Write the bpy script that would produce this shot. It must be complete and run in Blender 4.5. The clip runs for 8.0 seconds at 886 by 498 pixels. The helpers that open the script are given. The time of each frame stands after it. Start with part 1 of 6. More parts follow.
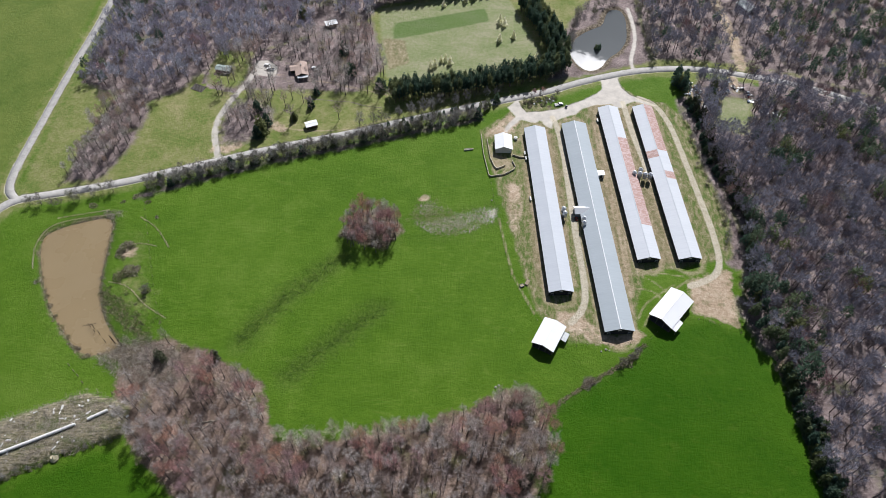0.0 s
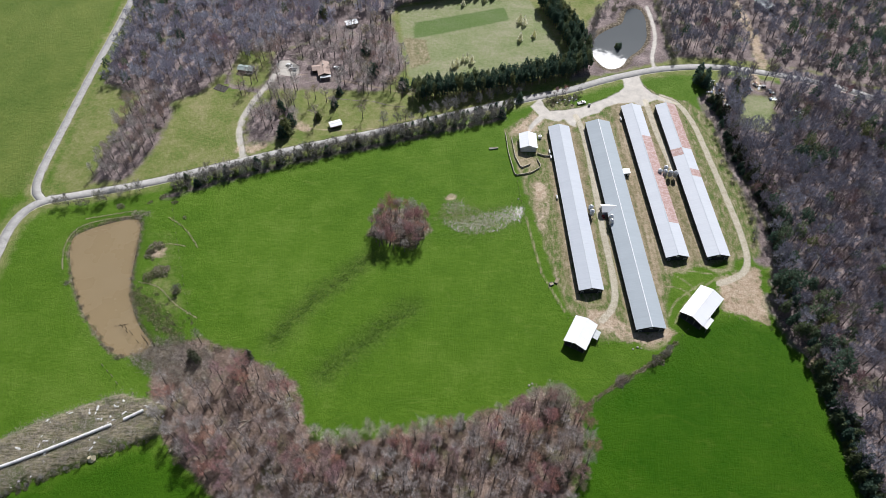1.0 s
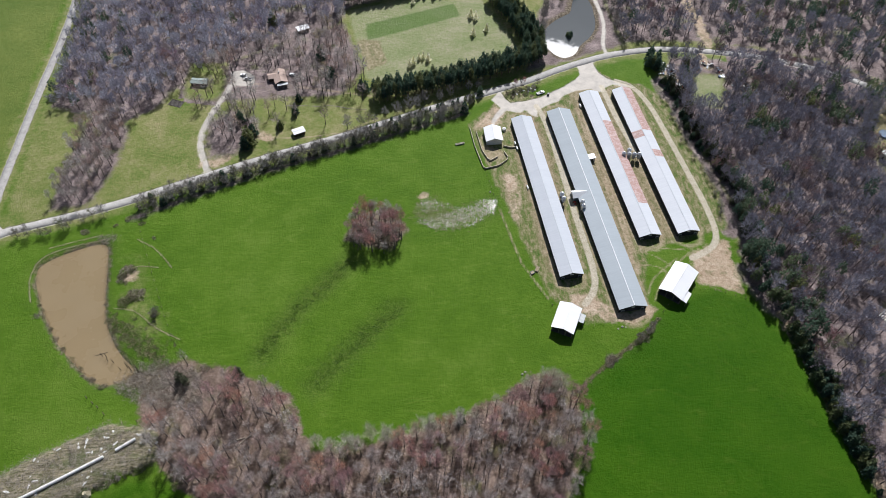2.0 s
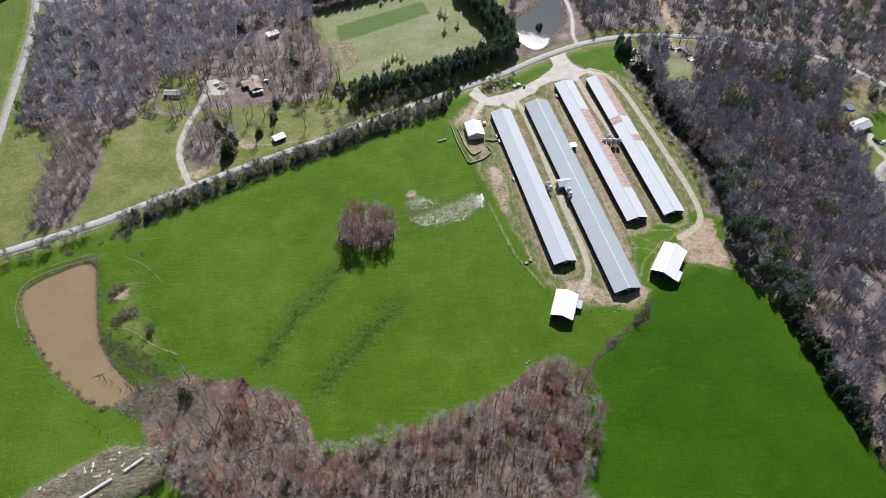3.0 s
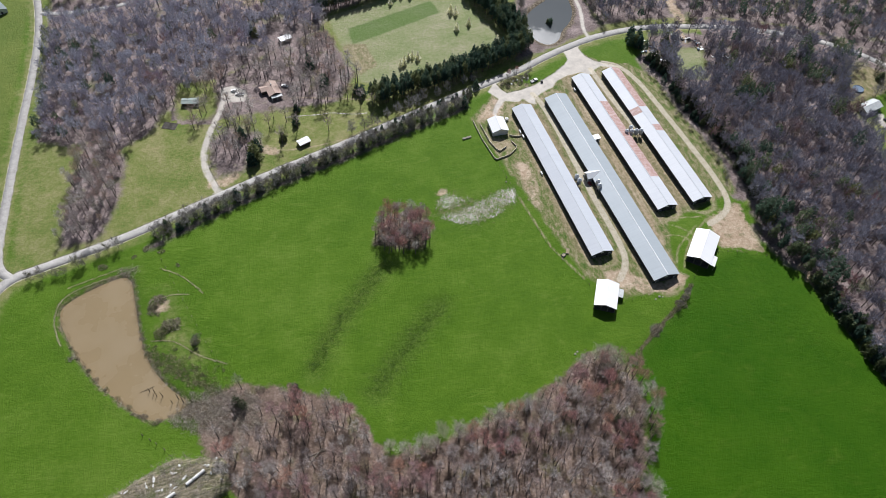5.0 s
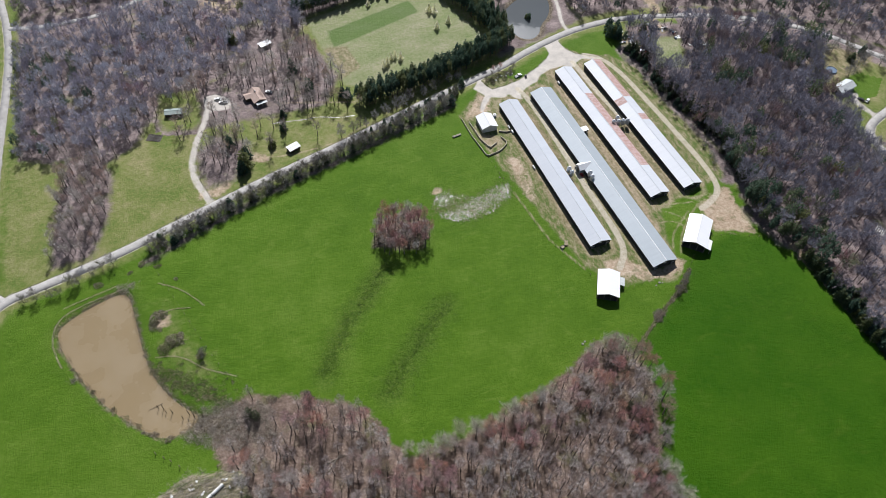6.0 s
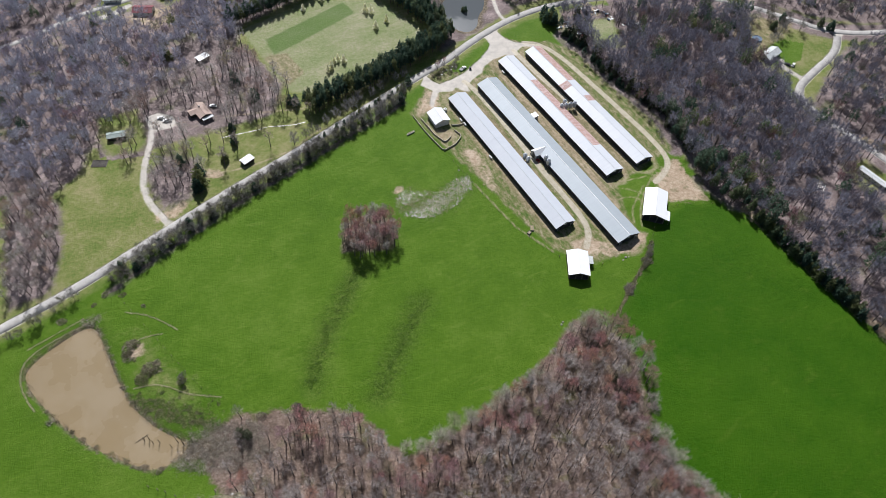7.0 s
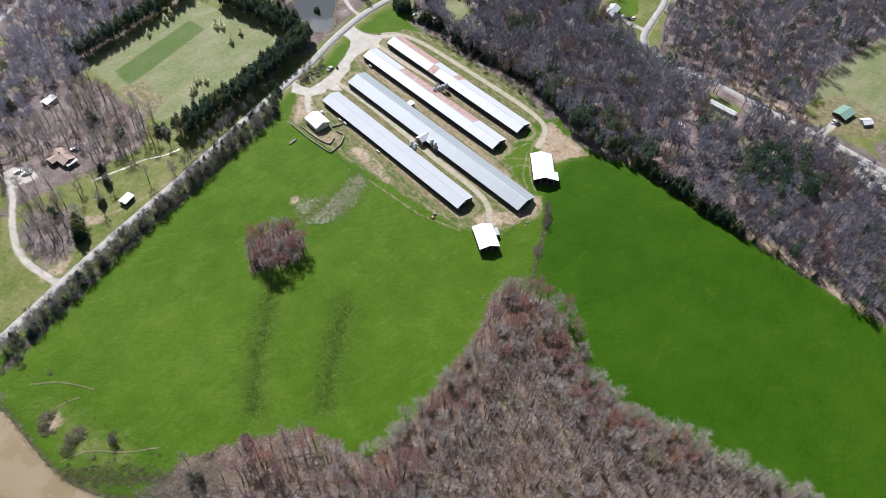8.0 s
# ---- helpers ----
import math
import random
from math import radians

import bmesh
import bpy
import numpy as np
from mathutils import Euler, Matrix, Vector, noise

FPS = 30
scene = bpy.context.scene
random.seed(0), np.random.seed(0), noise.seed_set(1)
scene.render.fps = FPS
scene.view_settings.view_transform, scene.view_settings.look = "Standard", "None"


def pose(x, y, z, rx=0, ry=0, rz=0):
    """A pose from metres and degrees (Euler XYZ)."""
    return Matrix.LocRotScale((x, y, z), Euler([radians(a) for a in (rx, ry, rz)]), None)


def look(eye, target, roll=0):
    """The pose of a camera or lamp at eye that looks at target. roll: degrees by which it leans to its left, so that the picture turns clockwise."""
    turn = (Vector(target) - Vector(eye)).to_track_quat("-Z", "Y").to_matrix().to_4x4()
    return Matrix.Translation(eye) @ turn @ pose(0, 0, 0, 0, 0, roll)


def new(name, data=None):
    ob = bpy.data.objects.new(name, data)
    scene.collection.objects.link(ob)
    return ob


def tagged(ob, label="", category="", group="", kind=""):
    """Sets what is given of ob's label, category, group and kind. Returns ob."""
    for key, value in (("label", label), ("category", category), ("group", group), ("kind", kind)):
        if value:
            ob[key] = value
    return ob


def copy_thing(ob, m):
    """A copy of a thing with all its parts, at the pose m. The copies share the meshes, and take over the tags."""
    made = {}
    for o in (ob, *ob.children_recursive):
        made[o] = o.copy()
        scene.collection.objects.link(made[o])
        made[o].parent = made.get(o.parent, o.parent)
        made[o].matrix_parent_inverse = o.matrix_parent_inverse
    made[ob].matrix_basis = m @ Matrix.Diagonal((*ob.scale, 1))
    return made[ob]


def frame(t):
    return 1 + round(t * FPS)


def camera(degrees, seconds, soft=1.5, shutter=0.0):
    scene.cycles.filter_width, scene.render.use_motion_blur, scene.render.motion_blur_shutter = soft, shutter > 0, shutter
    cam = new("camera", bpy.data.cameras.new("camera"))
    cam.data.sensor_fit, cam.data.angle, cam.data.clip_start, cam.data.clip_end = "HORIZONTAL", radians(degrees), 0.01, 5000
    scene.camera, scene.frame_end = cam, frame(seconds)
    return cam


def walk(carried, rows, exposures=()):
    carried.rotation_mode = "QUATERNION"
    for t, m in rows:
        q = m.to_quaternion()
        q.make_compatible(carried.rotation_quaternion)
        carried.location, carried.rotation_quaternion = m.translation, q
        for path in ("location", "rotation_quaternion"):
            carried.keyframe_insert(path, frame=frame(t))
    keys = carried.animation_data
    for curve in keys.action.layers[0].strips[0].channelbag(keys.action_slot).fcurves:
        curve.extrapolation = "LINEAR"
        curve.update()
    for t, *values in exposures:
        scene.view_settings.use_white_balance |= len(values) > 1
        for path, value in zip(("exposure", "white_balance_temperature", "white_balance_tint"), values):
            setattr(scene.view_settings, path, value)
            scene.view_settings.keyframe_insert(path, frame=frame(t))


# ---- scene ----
cam = camera(64.5, 8.0, 0.7)
PATH = [
    (0, (-1.636, -0.231, 301.894), (-1.642, 0.975, 300.299), 0.6),
    (0.5, (-9.861, -0.513, 302.341), (-9.866, 0.691, 300.744), 0.6),
    (1, (-17.983, -0.86, 302.513), (-17.984, 0.344, 300.915), 0.5),
    (1.5, (-26.632, -1.135, 303.323), (-26.56, 0.065, 301.724), 0.9),
    (3, (-51.659, -0.902, 303.097), (-51.405, 0.273, 301.499), 1.5),
    (3.5, (-60.645, 0.1, 303.143), (-60.341, 1.263, 301.545), 1.7),
    (4, (-68.603, 1.443, 303.147), (-68.287, 2.603, 301.549), 1.6),
    (4.5, (-77.23, 2.85, 302.992), (-76.915, 4.012, 301.395), 1.6),
    (6, (-103.189, 9.493, 302.817), (-102.771, 10.622, 301.22), 2.1),
    (6.5, (-112.051, 12.119, 303.404), (-111.566, 13.22, 301.806), 2.4),
    (7, (-119.983, 14.903, 303.632), (-119.403, 15.957, 302.034), 2.9),
    (7.5, (-128.957, 18.31, 303.425), (-128.221, 19.268, 301.831), 4.0),
    (8, (-137.373, 22.464, 304.832), (-136.509, 23.31, 303.239), 4.8),
]
walk(cam, [(t, look(eye, target, roll)) for t, eye, target, roll in PATH],
     exposures=((0.0, -0.02), (6.5, -0.02), (7.0, 0.0), (8.0, 0.12)))

# ---- light ----
SUN_DIR = Vector((0.30, 0.95, 1.06)).normalized()   # towards the sun
world = bpy.data.worlds.new("sky")
scene.world = world
world.use_nodes = True
wn = world.node_tree.nodes
sky = wn.new("ShaderNodeTexSky")
sky.sky_type, sky.sun_disc = "NISHITA", False
sky.sun_elevation = math.asin(SUN_DIR.z)
sky.sun_rotation = math.atan2(SUN_DIR.x, SUN_DIR.y)
sky.air_density, sky.dust_density, sky.ozone_density = 1.0, 1.2, 1.0
world.node_tree.links.new(sky.outputs[0], wn["Background"].inputs[0])
wn["Background"].inputs[1].default_value = 0.054
sun = new("sun", bpy.data.lights.new("sun", "SUN"))
sun.data.energy, sun.data.angle, sun.data.color = 5.35, radians(0.53), (0.98, 0.972, 1.0)
sun.matrix_world = look(SUN_DIR * 500, (0, 0, 0))


# ---- materials ----
class Nodes:
    """A short hand for node materials."""

    def __init__(self, name, rough=0.8, metal=0.0, spec=0.3):
        self.mat = bpy.data.materials.new(name)
        self.mat.use_nodes = True
        self.tree = self.mat.node_tree
        self.bsdf = self.tree.nodes["Principled BSDF"]
        self.bsdf.inputs["Roughness"].default_value = rough
        self.bsdf.inputs["Metallic"].default_value = metal
        self.bsdf.inputs["Specular IOR Level"].default_value = spec
        self.place = self.tree.nodes.new("ShaderNodeNewGeometry").outputs["Position"]

    def node(self, kind):
        return self.tree.nodes.new(kind)

    def put(self, socket, value):
        if isinstance(value, bpy.types.NodeSocket):
            self.tree.links.new(value, socket)
        elif isinstance(value, tuple):
            socket.default_value = (*value, 1.0) if len(value) == 3 and socket.type == "RGBA" else value
        else:
            socket.default_value = value

    def noise(self, scale, detail=3.0, rough=0.6, vec=None, color=False, distort=0.0):
        n = self.node("ShaderNodeTexNoise")
        self.put(n.inputs["Vector"], vec or self.place)
        for k, v in (("Scale", scale), ("Detail", detail), ("Roughness", rough), ("Distortion", distort)):
            n.inputs[k].default_value = v
        return n.outputs["Color" if color else "Fac"]

    def math(self, op, a, b=0.0, c=0.0):
        n = self.node("ShaderNodeMath")
        n.operation = op
        for s, v in zip(n.inputs, (a, b, c)):
            self.put(s, v)
        return n.outputs[0]

    def step(self, v, lo, hi):
        n = self.node("ShaderNodeMapRange")
        n.interpolation_type = "SMOOTHSTEP"
        self.put(n.inputs["Value"], v)
        n.inputs["From Min"].default_value, n.inputs["From Max"].default_value = lo, hi
        return n.outputs[0]

    def mix(self, fac, a, b):
        n = self.node("ShaderNodeMix")
        n.data_type = "RGBA"
        self.put(n.inputs[0], fac)
        self.put(n.inputs[6], a)
        self.put(n.inputs[7], b)
        return n.outputs[2]

    def attr(self, name):
        n = self.node("ShaderNodeAttribute")
        n.attribute_name = name
        return n.outputs["Fac"]

    def random(self):
        return self.node("ShaderNodeObjectInfo").outputs["Random"]

    def ramp(self, fac, stops):
        n = self.node("ShaderNodeValToRGB")
        self.put(n.inputs[0], fac)
        el = n.color_ramp.elements
        while len(el) < len(stops):
            el.new(0.5)
        for e, (p, c) in zip(el, stops):
            e.position, e.color = p, (*c, 1.0)
        return n.outputs[0]

    def stretched(self, x, y, z, turn=0.0, local=False):
        m = self.node("ShaderNodeMapping")
        src = self.node("ShaderNodeTexCoord").outputs["Object"] if local else self.place
        self.put(m.inputs["Vector"], src)
        m.inputs["Scale"].default_value = (x, y, z)
        m.inputs["Rotation"].default_value = (0, 0, turn)
        return m.outputs[0]

    def bump(self, height, strength, distance):
        n = self.node("ShaderNodeBump")
        n.inputs["Strength"].default_value, n.inputs["Distance"].default_value = strength, distance
        self.put(n.inputs["Height"], height)
        self.put(self.bsdf.inputs["Normal"], n.outputs[0])

    def done(self, color, rough=None):
        self.put(self.bsdf.inputs["Base Color"], color)
        if rough is not None:
            self.put(self.bsdf.inputs["Roughness"], rough)
        return self.mat


def plain(name, a, b, scale, rough=0.7, metal=0.0, fine=0.0, spec=0.3):
    """Two tones mixed by a coarse and a fine noise, with a little relief."""
    s = Nodes(name, rough, metal, spec)
    n = s.math("ADD", s.math("MULTIPLY", s.noise(scale), 0.6), s.math("MULTIPLY", s.noise(scale * 7.3, 2), 0.4))
    if fine:
        s.bump(s.noise(fine), 0.4, 0.05)
    return s.done(s.mix(s.step(n, 0.35, 0.65), a, b), s.math("ADD", s.math("MULTIPLY", n, 0.2), rough - 0.1))


def ground_material():
    s = Nodes("ground_cover", 0.95, 0.0, 0.25)
    big, mid = s.noise(0.012, 4), s.noise(0.06, 4)
    fine, grain = s.noise(0.45, 5, 0.7), s.noise(2.2, 4, 0.75)
    edge = s.math("ADD", s.math("MULTIPLY", s.math("SUBTRACT", s.noise(0.16, 5, 0.65), 0.5), 9.0),
                  s.math("MULTIPLY", s.math("SUBTRACT", fine, 0.5), 2.4))
    soft = s.math("MULTIPLY", edge, 0.3)

    def cover(base, name, color, wide=0.8, ragged=1.0, most=1.0):
        v = s.math("ADD", s.attr(name), s.math("MULTIPLY", edge, ragged))
        return s.mix(s.math("MULTIPLY", s.step(v, -wide, wide), most), base, color)

    tone = s.math("ADD", s.math("MULTIPLY", big, 0.4), s.math("ADD", s.math("MULTIPLY", mid, 0.3), s.math("MULTIPLY", fine, 0.3)))
    green = s.ramp(tone, [(0.37, (0.054, 0.118, 0.010)), (0.5, (0.078, 0.150, 0.014)), (0.63, (0.112, 0.184, 0.026))])
    tuft = s.math("MAXIMUM", s.step(grain, 0.52, 0.74), s.math("MULTIPLY", s.step(s.noise(1.5, 5, 0.75), 0.48, 0.66), s.step(s.noise(0.04, 3), 0.40, 0.62)))
    green = s.mix(s.math("MULTIPLY", s.math("MAXIMUM", tuft, s.math("MULTIPLY", s.step(s.noise(1.1, 5, 0.8), 0.55, 0.67), 0.7)), 0.6), green, (0.034, 0.084, 0.007))
    swirl = s.noise(0.09, 5, 0.62, s.stretched(0.6, 1.5, 1, 0.5), distort=1.6)
    green = s.mix(s.math("MULTIPLY", s.step(swirl, 0.55, 0.72), 0.30), green, (0.155, 0.215, 0.045))
    mow = s.noise(0.35, 3, 0.6, s.stretched(0.1, 1.6, 1.0, 0.25))
    green = s.mix(s.math("MULTIPLY", s.step(mow, 0.52, 0.7), 0.18), green, (0.115, 0.185, 0.022))
    lawn = s.ramp(s.math("ADD", s.math("MULTIPLY", mid, 0.55), s.math("MULTIPLY", fine, 0.45)),
                  [(0.36, (0.105, 0.158, 0.032)), (0.5, (0.185, 0.205, 0.070)), (0.64, (0.285, 0.258, 0.135))])
    lawn = s.mix(s.math("MULTIPLY", tuft, 0.35), lawn, (0.07, 0.105, 0.025))
    hay = s.ramp(s.math("ADD", s.math("MULTIPLY", s.noise(0.05, 5, 0.62, s.stretched(0.8, 1.5, 1, -0.30)), 0.55), s.math("MULTIPLY", fine, 0.45)),
                 [(0.34, (0.140, 0.190, 0.066)), (0.48, (0.220, 0.245, 0.120)), (0.58, (0.275, 0.275, 0.165)), (0.68, (0.350, 0.325, 0.225))])
    litter = s.ramp(s.math("ADD", s.math("MULTIPLY", s.noise(0.09, 4), 0.5), s.math("MULTIPLY", s.noise(0.8, 5, 0.75), 0.5)),
                    [(0.34, (0.080, 0.062, 0.058)), (0.5, (0.205, 0.163, 0.156)), (0.66, (0.400, 0.325, 0.310))])
    litter = s.mix(s.math("MULTIPLY", s.step(s.noise(0.05, 3), 0.58, 0.68), 0.5), litter, (0.11, 0.14, 0.04))
    dirt = s.ramp(s.math("ADD", s.math("MULTIPLY", mid, 0.4), s.math("MULTIPLY", fine, 0.6)),
                  [(0.34, (0.26, 0.185, 0.12)), (0.5, (0.42, 0.325, 0.235)), (0.66, (0.56, 0.46, 0.36))])
    dirt = s.mix(s.math("MULTIPLY", s.step(s.noise(0.16, 5, 0.7), 0.50, 0.62), 0.6), dirt, (0.145, 0.150, 0.068))
    gravel = s.ramp(s.math("ADD", s.math("MULTIPLY", s.noise(0.2, 4), 0.65), s.math("MULTIPLY", grain, 0.35)),
                    [(0.30, (0.33, 0.31, 0.28)), (0.46, (0.43, 0.40, 0.36)), (0.58, (0.50, 0.465, 0.415)), (0.70, (0.57, 0.535, 0.485))])
    track = s.ramp(s.math("ADD", s.math("MULTIPLY", s.noise(0.35, 5, 0.7), 0.6), s.math("MULTIPLY", grain, 0.4)),
                   [(0.33, (0.26, 0.235, 0.16)), (0.44, (0.45, 0.40, 0.31)), (0.66, (0.60, 0.55, 0.45))])
    # leaf floor of the southern wood, its colour darkened for shade under the trees
    floor = s.ramp(s.math("ADD", s.math("MULTIPLY", s.noise(0.11, 4), 0.4), s.math("MULTIPLY", s.noise(0.9, 5, 0.75), 0.6)),
                   [(0.36, (0.060, 0.044, 0.034)), (0.5, (0.175, 0.128, 0.102)), (0.64, (0.350, 0.270, 0.225))])
    floor = s.mix(s.math("MULTIPLY", s.step(s.noise(0.07, 4), 0.54, 0.66), 0.5), floor, (0.105, 0.120, 0.038))
    weed = s.ramp(s.noise(0.9, 5, 0.75), [(0.38, (0.026, 0.056, 0.010)), (0.5, (0.060, 0.098, 0.018)), (0.62, (0.13, 0.165, 0.045))])
    mud = s.ramp(s.noise(0.6, 5, 0.75), [(0.36, (0.05, 0.038, 0.026)), (0.5, (0.13, 0.105, 0.075)), (0.64, (0.28, 0.24, 0.18))])
    streaks = s.noise(0.34, 6, 0.68, s.stretched(1.3, 0.55, 1, -0.055))
    yard = s.ramp(s.math("ADD", s.math("MULTIPLY", streaks, 0.72), s.math("MULTIPLY", s.noise(1.0, 5, 0.75), 0.28)),
                  [(0.36, (0.060, 0.115, 0.022)), (0.45, (0.115, 0.150, 0.045)), (0.52, (0.19, 0.185, 0.088)), (0.60, (0.30, 0.265, 0.17)), (0.69, (0.46, 0.40, 0.30))])
    worn = s.ramp(s.math("ADD", s.math("MULTIPLY", s.noise(0.3, 5, 0.7, s.stretched(1.2, 0.6, 1, -0.055)), 0.6), s.math("MULTIPLY", fine, 0.4)),
                  [(0.38, (0.10, 0.13, 0.045)), (0.47, (0.20, 0.165, 0.095)), (0.56, (0.31, 0.25, 0.165)), (0.66, (0.45, 0.385, 0.29))])
    cutover = s.ramp(s.math("ADD", s.math("MULTIPLY", s.noise(0.5, 5, 0.7, s.stretched(0.5, 2.2, 1, -0.46)), 0.7), s.math("MULTIPLY", s.noise(1.3, 4, 0.7), 0.3)),
                     [(0.38, (0.080, 0.090, 0.038)), (0.48, (0.21, 0.19, 0.115)), (0.56, (0.36, 0.315, 0.22)), (0.64, (0.52, 0.47, 0.37))])
    c = green
    c = cover(c, "east_field", s.mix(s.math("MULTIPLY", s.math("MAXIMUM", tuft, s.step(s.noise(1.1, 5, 0.8), 0.54, 0.66)), 0.7), s.mix(s.math("MULTIPLY", s.step(swirl, 0.54, 0.74), 0.45), s.ramp(tone, [(0.37, (0.026, 0.086, 0.004)), (0.63, (0.054, 0.124, 0.008))]), (0.085, 0.135, 0.016)), (0.012, 0.050, 0.003)), 4.0)
    c = cover(c, "far_grass", s.ramp(tone, [(0.36, (0.075, 0.125, 0.022)), (0.6, (0.150, 0.185, 0.045))]), 3.0)
    c = cover(c, "lawn", lawn, 3.0)
    c = cover(c, "hay", hay, 1.5, 0.4)
    c = cover(c, "mown", s.mix(tuft, (0.068, 0.135, 0.026), (0.105, 0.165, 0.040)), 1.2, 0.2, 0.72)
    c = cover(c, "litter", litter, 2.5)
    c = cover(c, "wood_floor", floor, 1.6)
    c = cover(c, "yard", yard, 1.5, 0.5)
    c = cover(c, "worn", worn, 1.2, 0.5, 0.75)
    cutover = s.mix(s.math("MULTIPLY", s.step(s.noise(0.10, 4, 0.6, s.stretched(0.6, 1.6, 1, -0.46)), 0.50, 0.62), 0.7), cutover, (0.095, 0.125, 0.045))
    c = cover(c, "cutover", cutover, 0.8, 0.5)
    c = cover(c, "weed", weed, 6.0, 1.6, 0.42)
    c = cover(c, "mud", mud, 1.5, 0.7)
    c = cover(c, "dirt", dirt, 1.4, 1.2)
    c = cover(c, "strips", dirt, 1.4, 0.8, 0.6)
    c = cover(c, "gravel", gravel, 0.8, 0.30)
    c = cover(c, "track", track, 0.5, 0.12, 0.9)
    c = cover(c, "ruts", dirt, 0.7, 0.2, 0.7)
    wet = s.step(s.math("ADD", s.attr("wet"), s.math("MULTIPLY", s.math("SUBTRACT", s.noise(0.4, 5, 0.7), 0.56), 60.0)), -2.0, 6.0)
    c = s.mix(s.math("MULTIPLY", wet, 0.6), c, (0.125, 0.130, 0.060))
    shine = s.step(s.math("ADD", s.attr("wet"), s.math("MULTIPLY", s.math("SUBTRACT", s.noise(0.55, 5, 0.75), 0.62), 90.0)), -1.0, 4.0)
    sheen = s.node("ShaderNodeVectorMath")
    sheen.operation = "SCALE"
    s.put(sheen.inputs[0], c)
    sheen.inputs["Scale"].default_value = 3.5
    s.put(s.bsdf.inputs["Specular Tint"], sheen.outputs[0])
    rolled = s.math("SUBTRACT", 1.0, s.math("MULTIPLY", s.step(s.attr("gravel"), -0.8, 0.4), 0.88))
    s.bump(s.math("MULTIPLY", s.math("ADD", grain, s.math("MULTIPLY", fine, 1.5)), rolled), 0.8, 0.45)
    return s.done(c, s.math("SUBTRACT", 0.62, s.math("MULTIPLY", shine, 0.30)))


def asphalt_material():
    s = Nodes("worn_asphalt", 0.9, 0.0, 0.2)
    n = s.math("ADD", s.math("MULTIPLY", s.noise(0.25, 5), 0.5), s.math("MULTIPLY", s.noise(2.5, 4), 0.5))
    s.bump(s.noise(9.0, 3), 0.3, 0.03)
    return s.done(s.ramp(n, [(0.35, (0.29, 0.28, 0.265)), (0.5, (0.40, 0.385, 0.365)), (0.66, (0.50, 0.485, 0.46))]))


def roof_material(name, base, dark, rough, metal, rust=0.0):
    """Ribbed sheet metal: ribs run down the slope, panels differ a little."""
    s = Nodes(name, rough, metal, 0.4)
    streak = s.noise(0.8, 4, 0.6, s.stretched(0.15, 3.0, 0.15, 0, True))
    t = s.math("ADD", s.math("MULTIPLY", s.random(), 0.12), s.math("MULTIPLY", streak, 0.88))
    c = s.mix(s.step(t, 0.2, 0.75), dark, base)
    if rust:
        strip = s.noise(1.0, 2, 0.5, s.stretched(0.03, 2.2, 0.03, 0, True))
        c = s.mix(s.math("MULTIPLY", s.step(s.math("ADD", s.noise(0.5, 4), strip), 0.9, 1.08), rust), c, (0.36, 0.20, 0.165))
        c = s.mix(s.math("MULTIPLY", s.step(s.noise(1.5, 4), 0.5, 0.62), rust * 0.5), c, (0.27, 0.12, 0.085))
    rib = s.node("ShaderNodeTexWave")
    rib.bands_direction = "Y"
    s.put(rib.inputs["Vector"], s.stretched(1, 1, 1, 0, True))
    rib.inputs["Scale"].default_value = 1.1
    s.bump(rib.outputs["Fac"], 0.15, 0.03)
    return s.done(c, s.math("ADD", s.math("MULTIPLY", streak, 0.18), rough - 0.08))


def water_material(name, color, rough, scale, strength, ruffled=0.0, lee=None):
    """Still water; ruffled adds roughness in wind-blown patches, or up to a lee line (x, y)."""
    s = Nodes(name, rough, 0.0, 0.5)
    n = s.noise(0.03, 3)
    s.bump(s.math("ADD", s.noise(scale, 3, 0.6, s.stretched(1, 1.6, 1, 0.4)), s.noise(scale * 4.1, 2)), strength, 0.08)
    gust = s.step(s.noise(0.055, 4, 0.6), 0.36, 0.64)
    if lee:
        xyz = s.node("ShaderNodeSeparateXYZ")
        s.put(xyz.inputs[0], s.place)
        along_wind = s.math("ADD", s.math("MULTIPLY", s.math("SUBTRACT", xyz.outputs[0], lee[0]), 0.5), s.math("MULTIPLY", s.math("SUBTRACT", xyz.outputs[1], lee[1]), 0.87))
        gust = s.step(s.math("ADD", along_wind, s.math("MULTIPLY", s.noise(0.16, 5, 0.65), 30.0)), 17.0, 11.0)
    return s.done(s.mix(n, color, tuple(v * 0.85 for v in color)), s.math("ADD", rough, s.math("MULTIPLY", gust, ruffled)))


# blue haze of distance is mixed into these far twig colours
HAZY_TWIG_STOPS = [(0.0, (0.506, 0.520, 0.593)), (0.3, (0.422, 0.424, 0.493)), (0.55, (0.345, 0.331, 0.404)), (0.74, (0.352, 0.298, 0.347)),
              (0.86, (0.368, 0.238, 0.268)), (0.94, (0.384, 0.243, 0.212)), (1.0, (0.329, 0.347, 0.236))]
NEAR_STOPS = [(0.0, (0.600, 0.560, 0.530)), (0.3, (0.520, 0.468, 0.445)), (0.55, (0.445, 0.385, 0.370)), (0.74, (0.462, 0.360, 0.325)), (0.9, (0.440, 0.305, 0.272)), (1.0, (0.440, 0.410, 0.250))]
LEAF_STOPS = [(0.0, (0.064, 0.112, 0.086)), (0.5, (0.090, 0.142, 0.096)), (1.0, (0.180, 0.200, 0.088))]


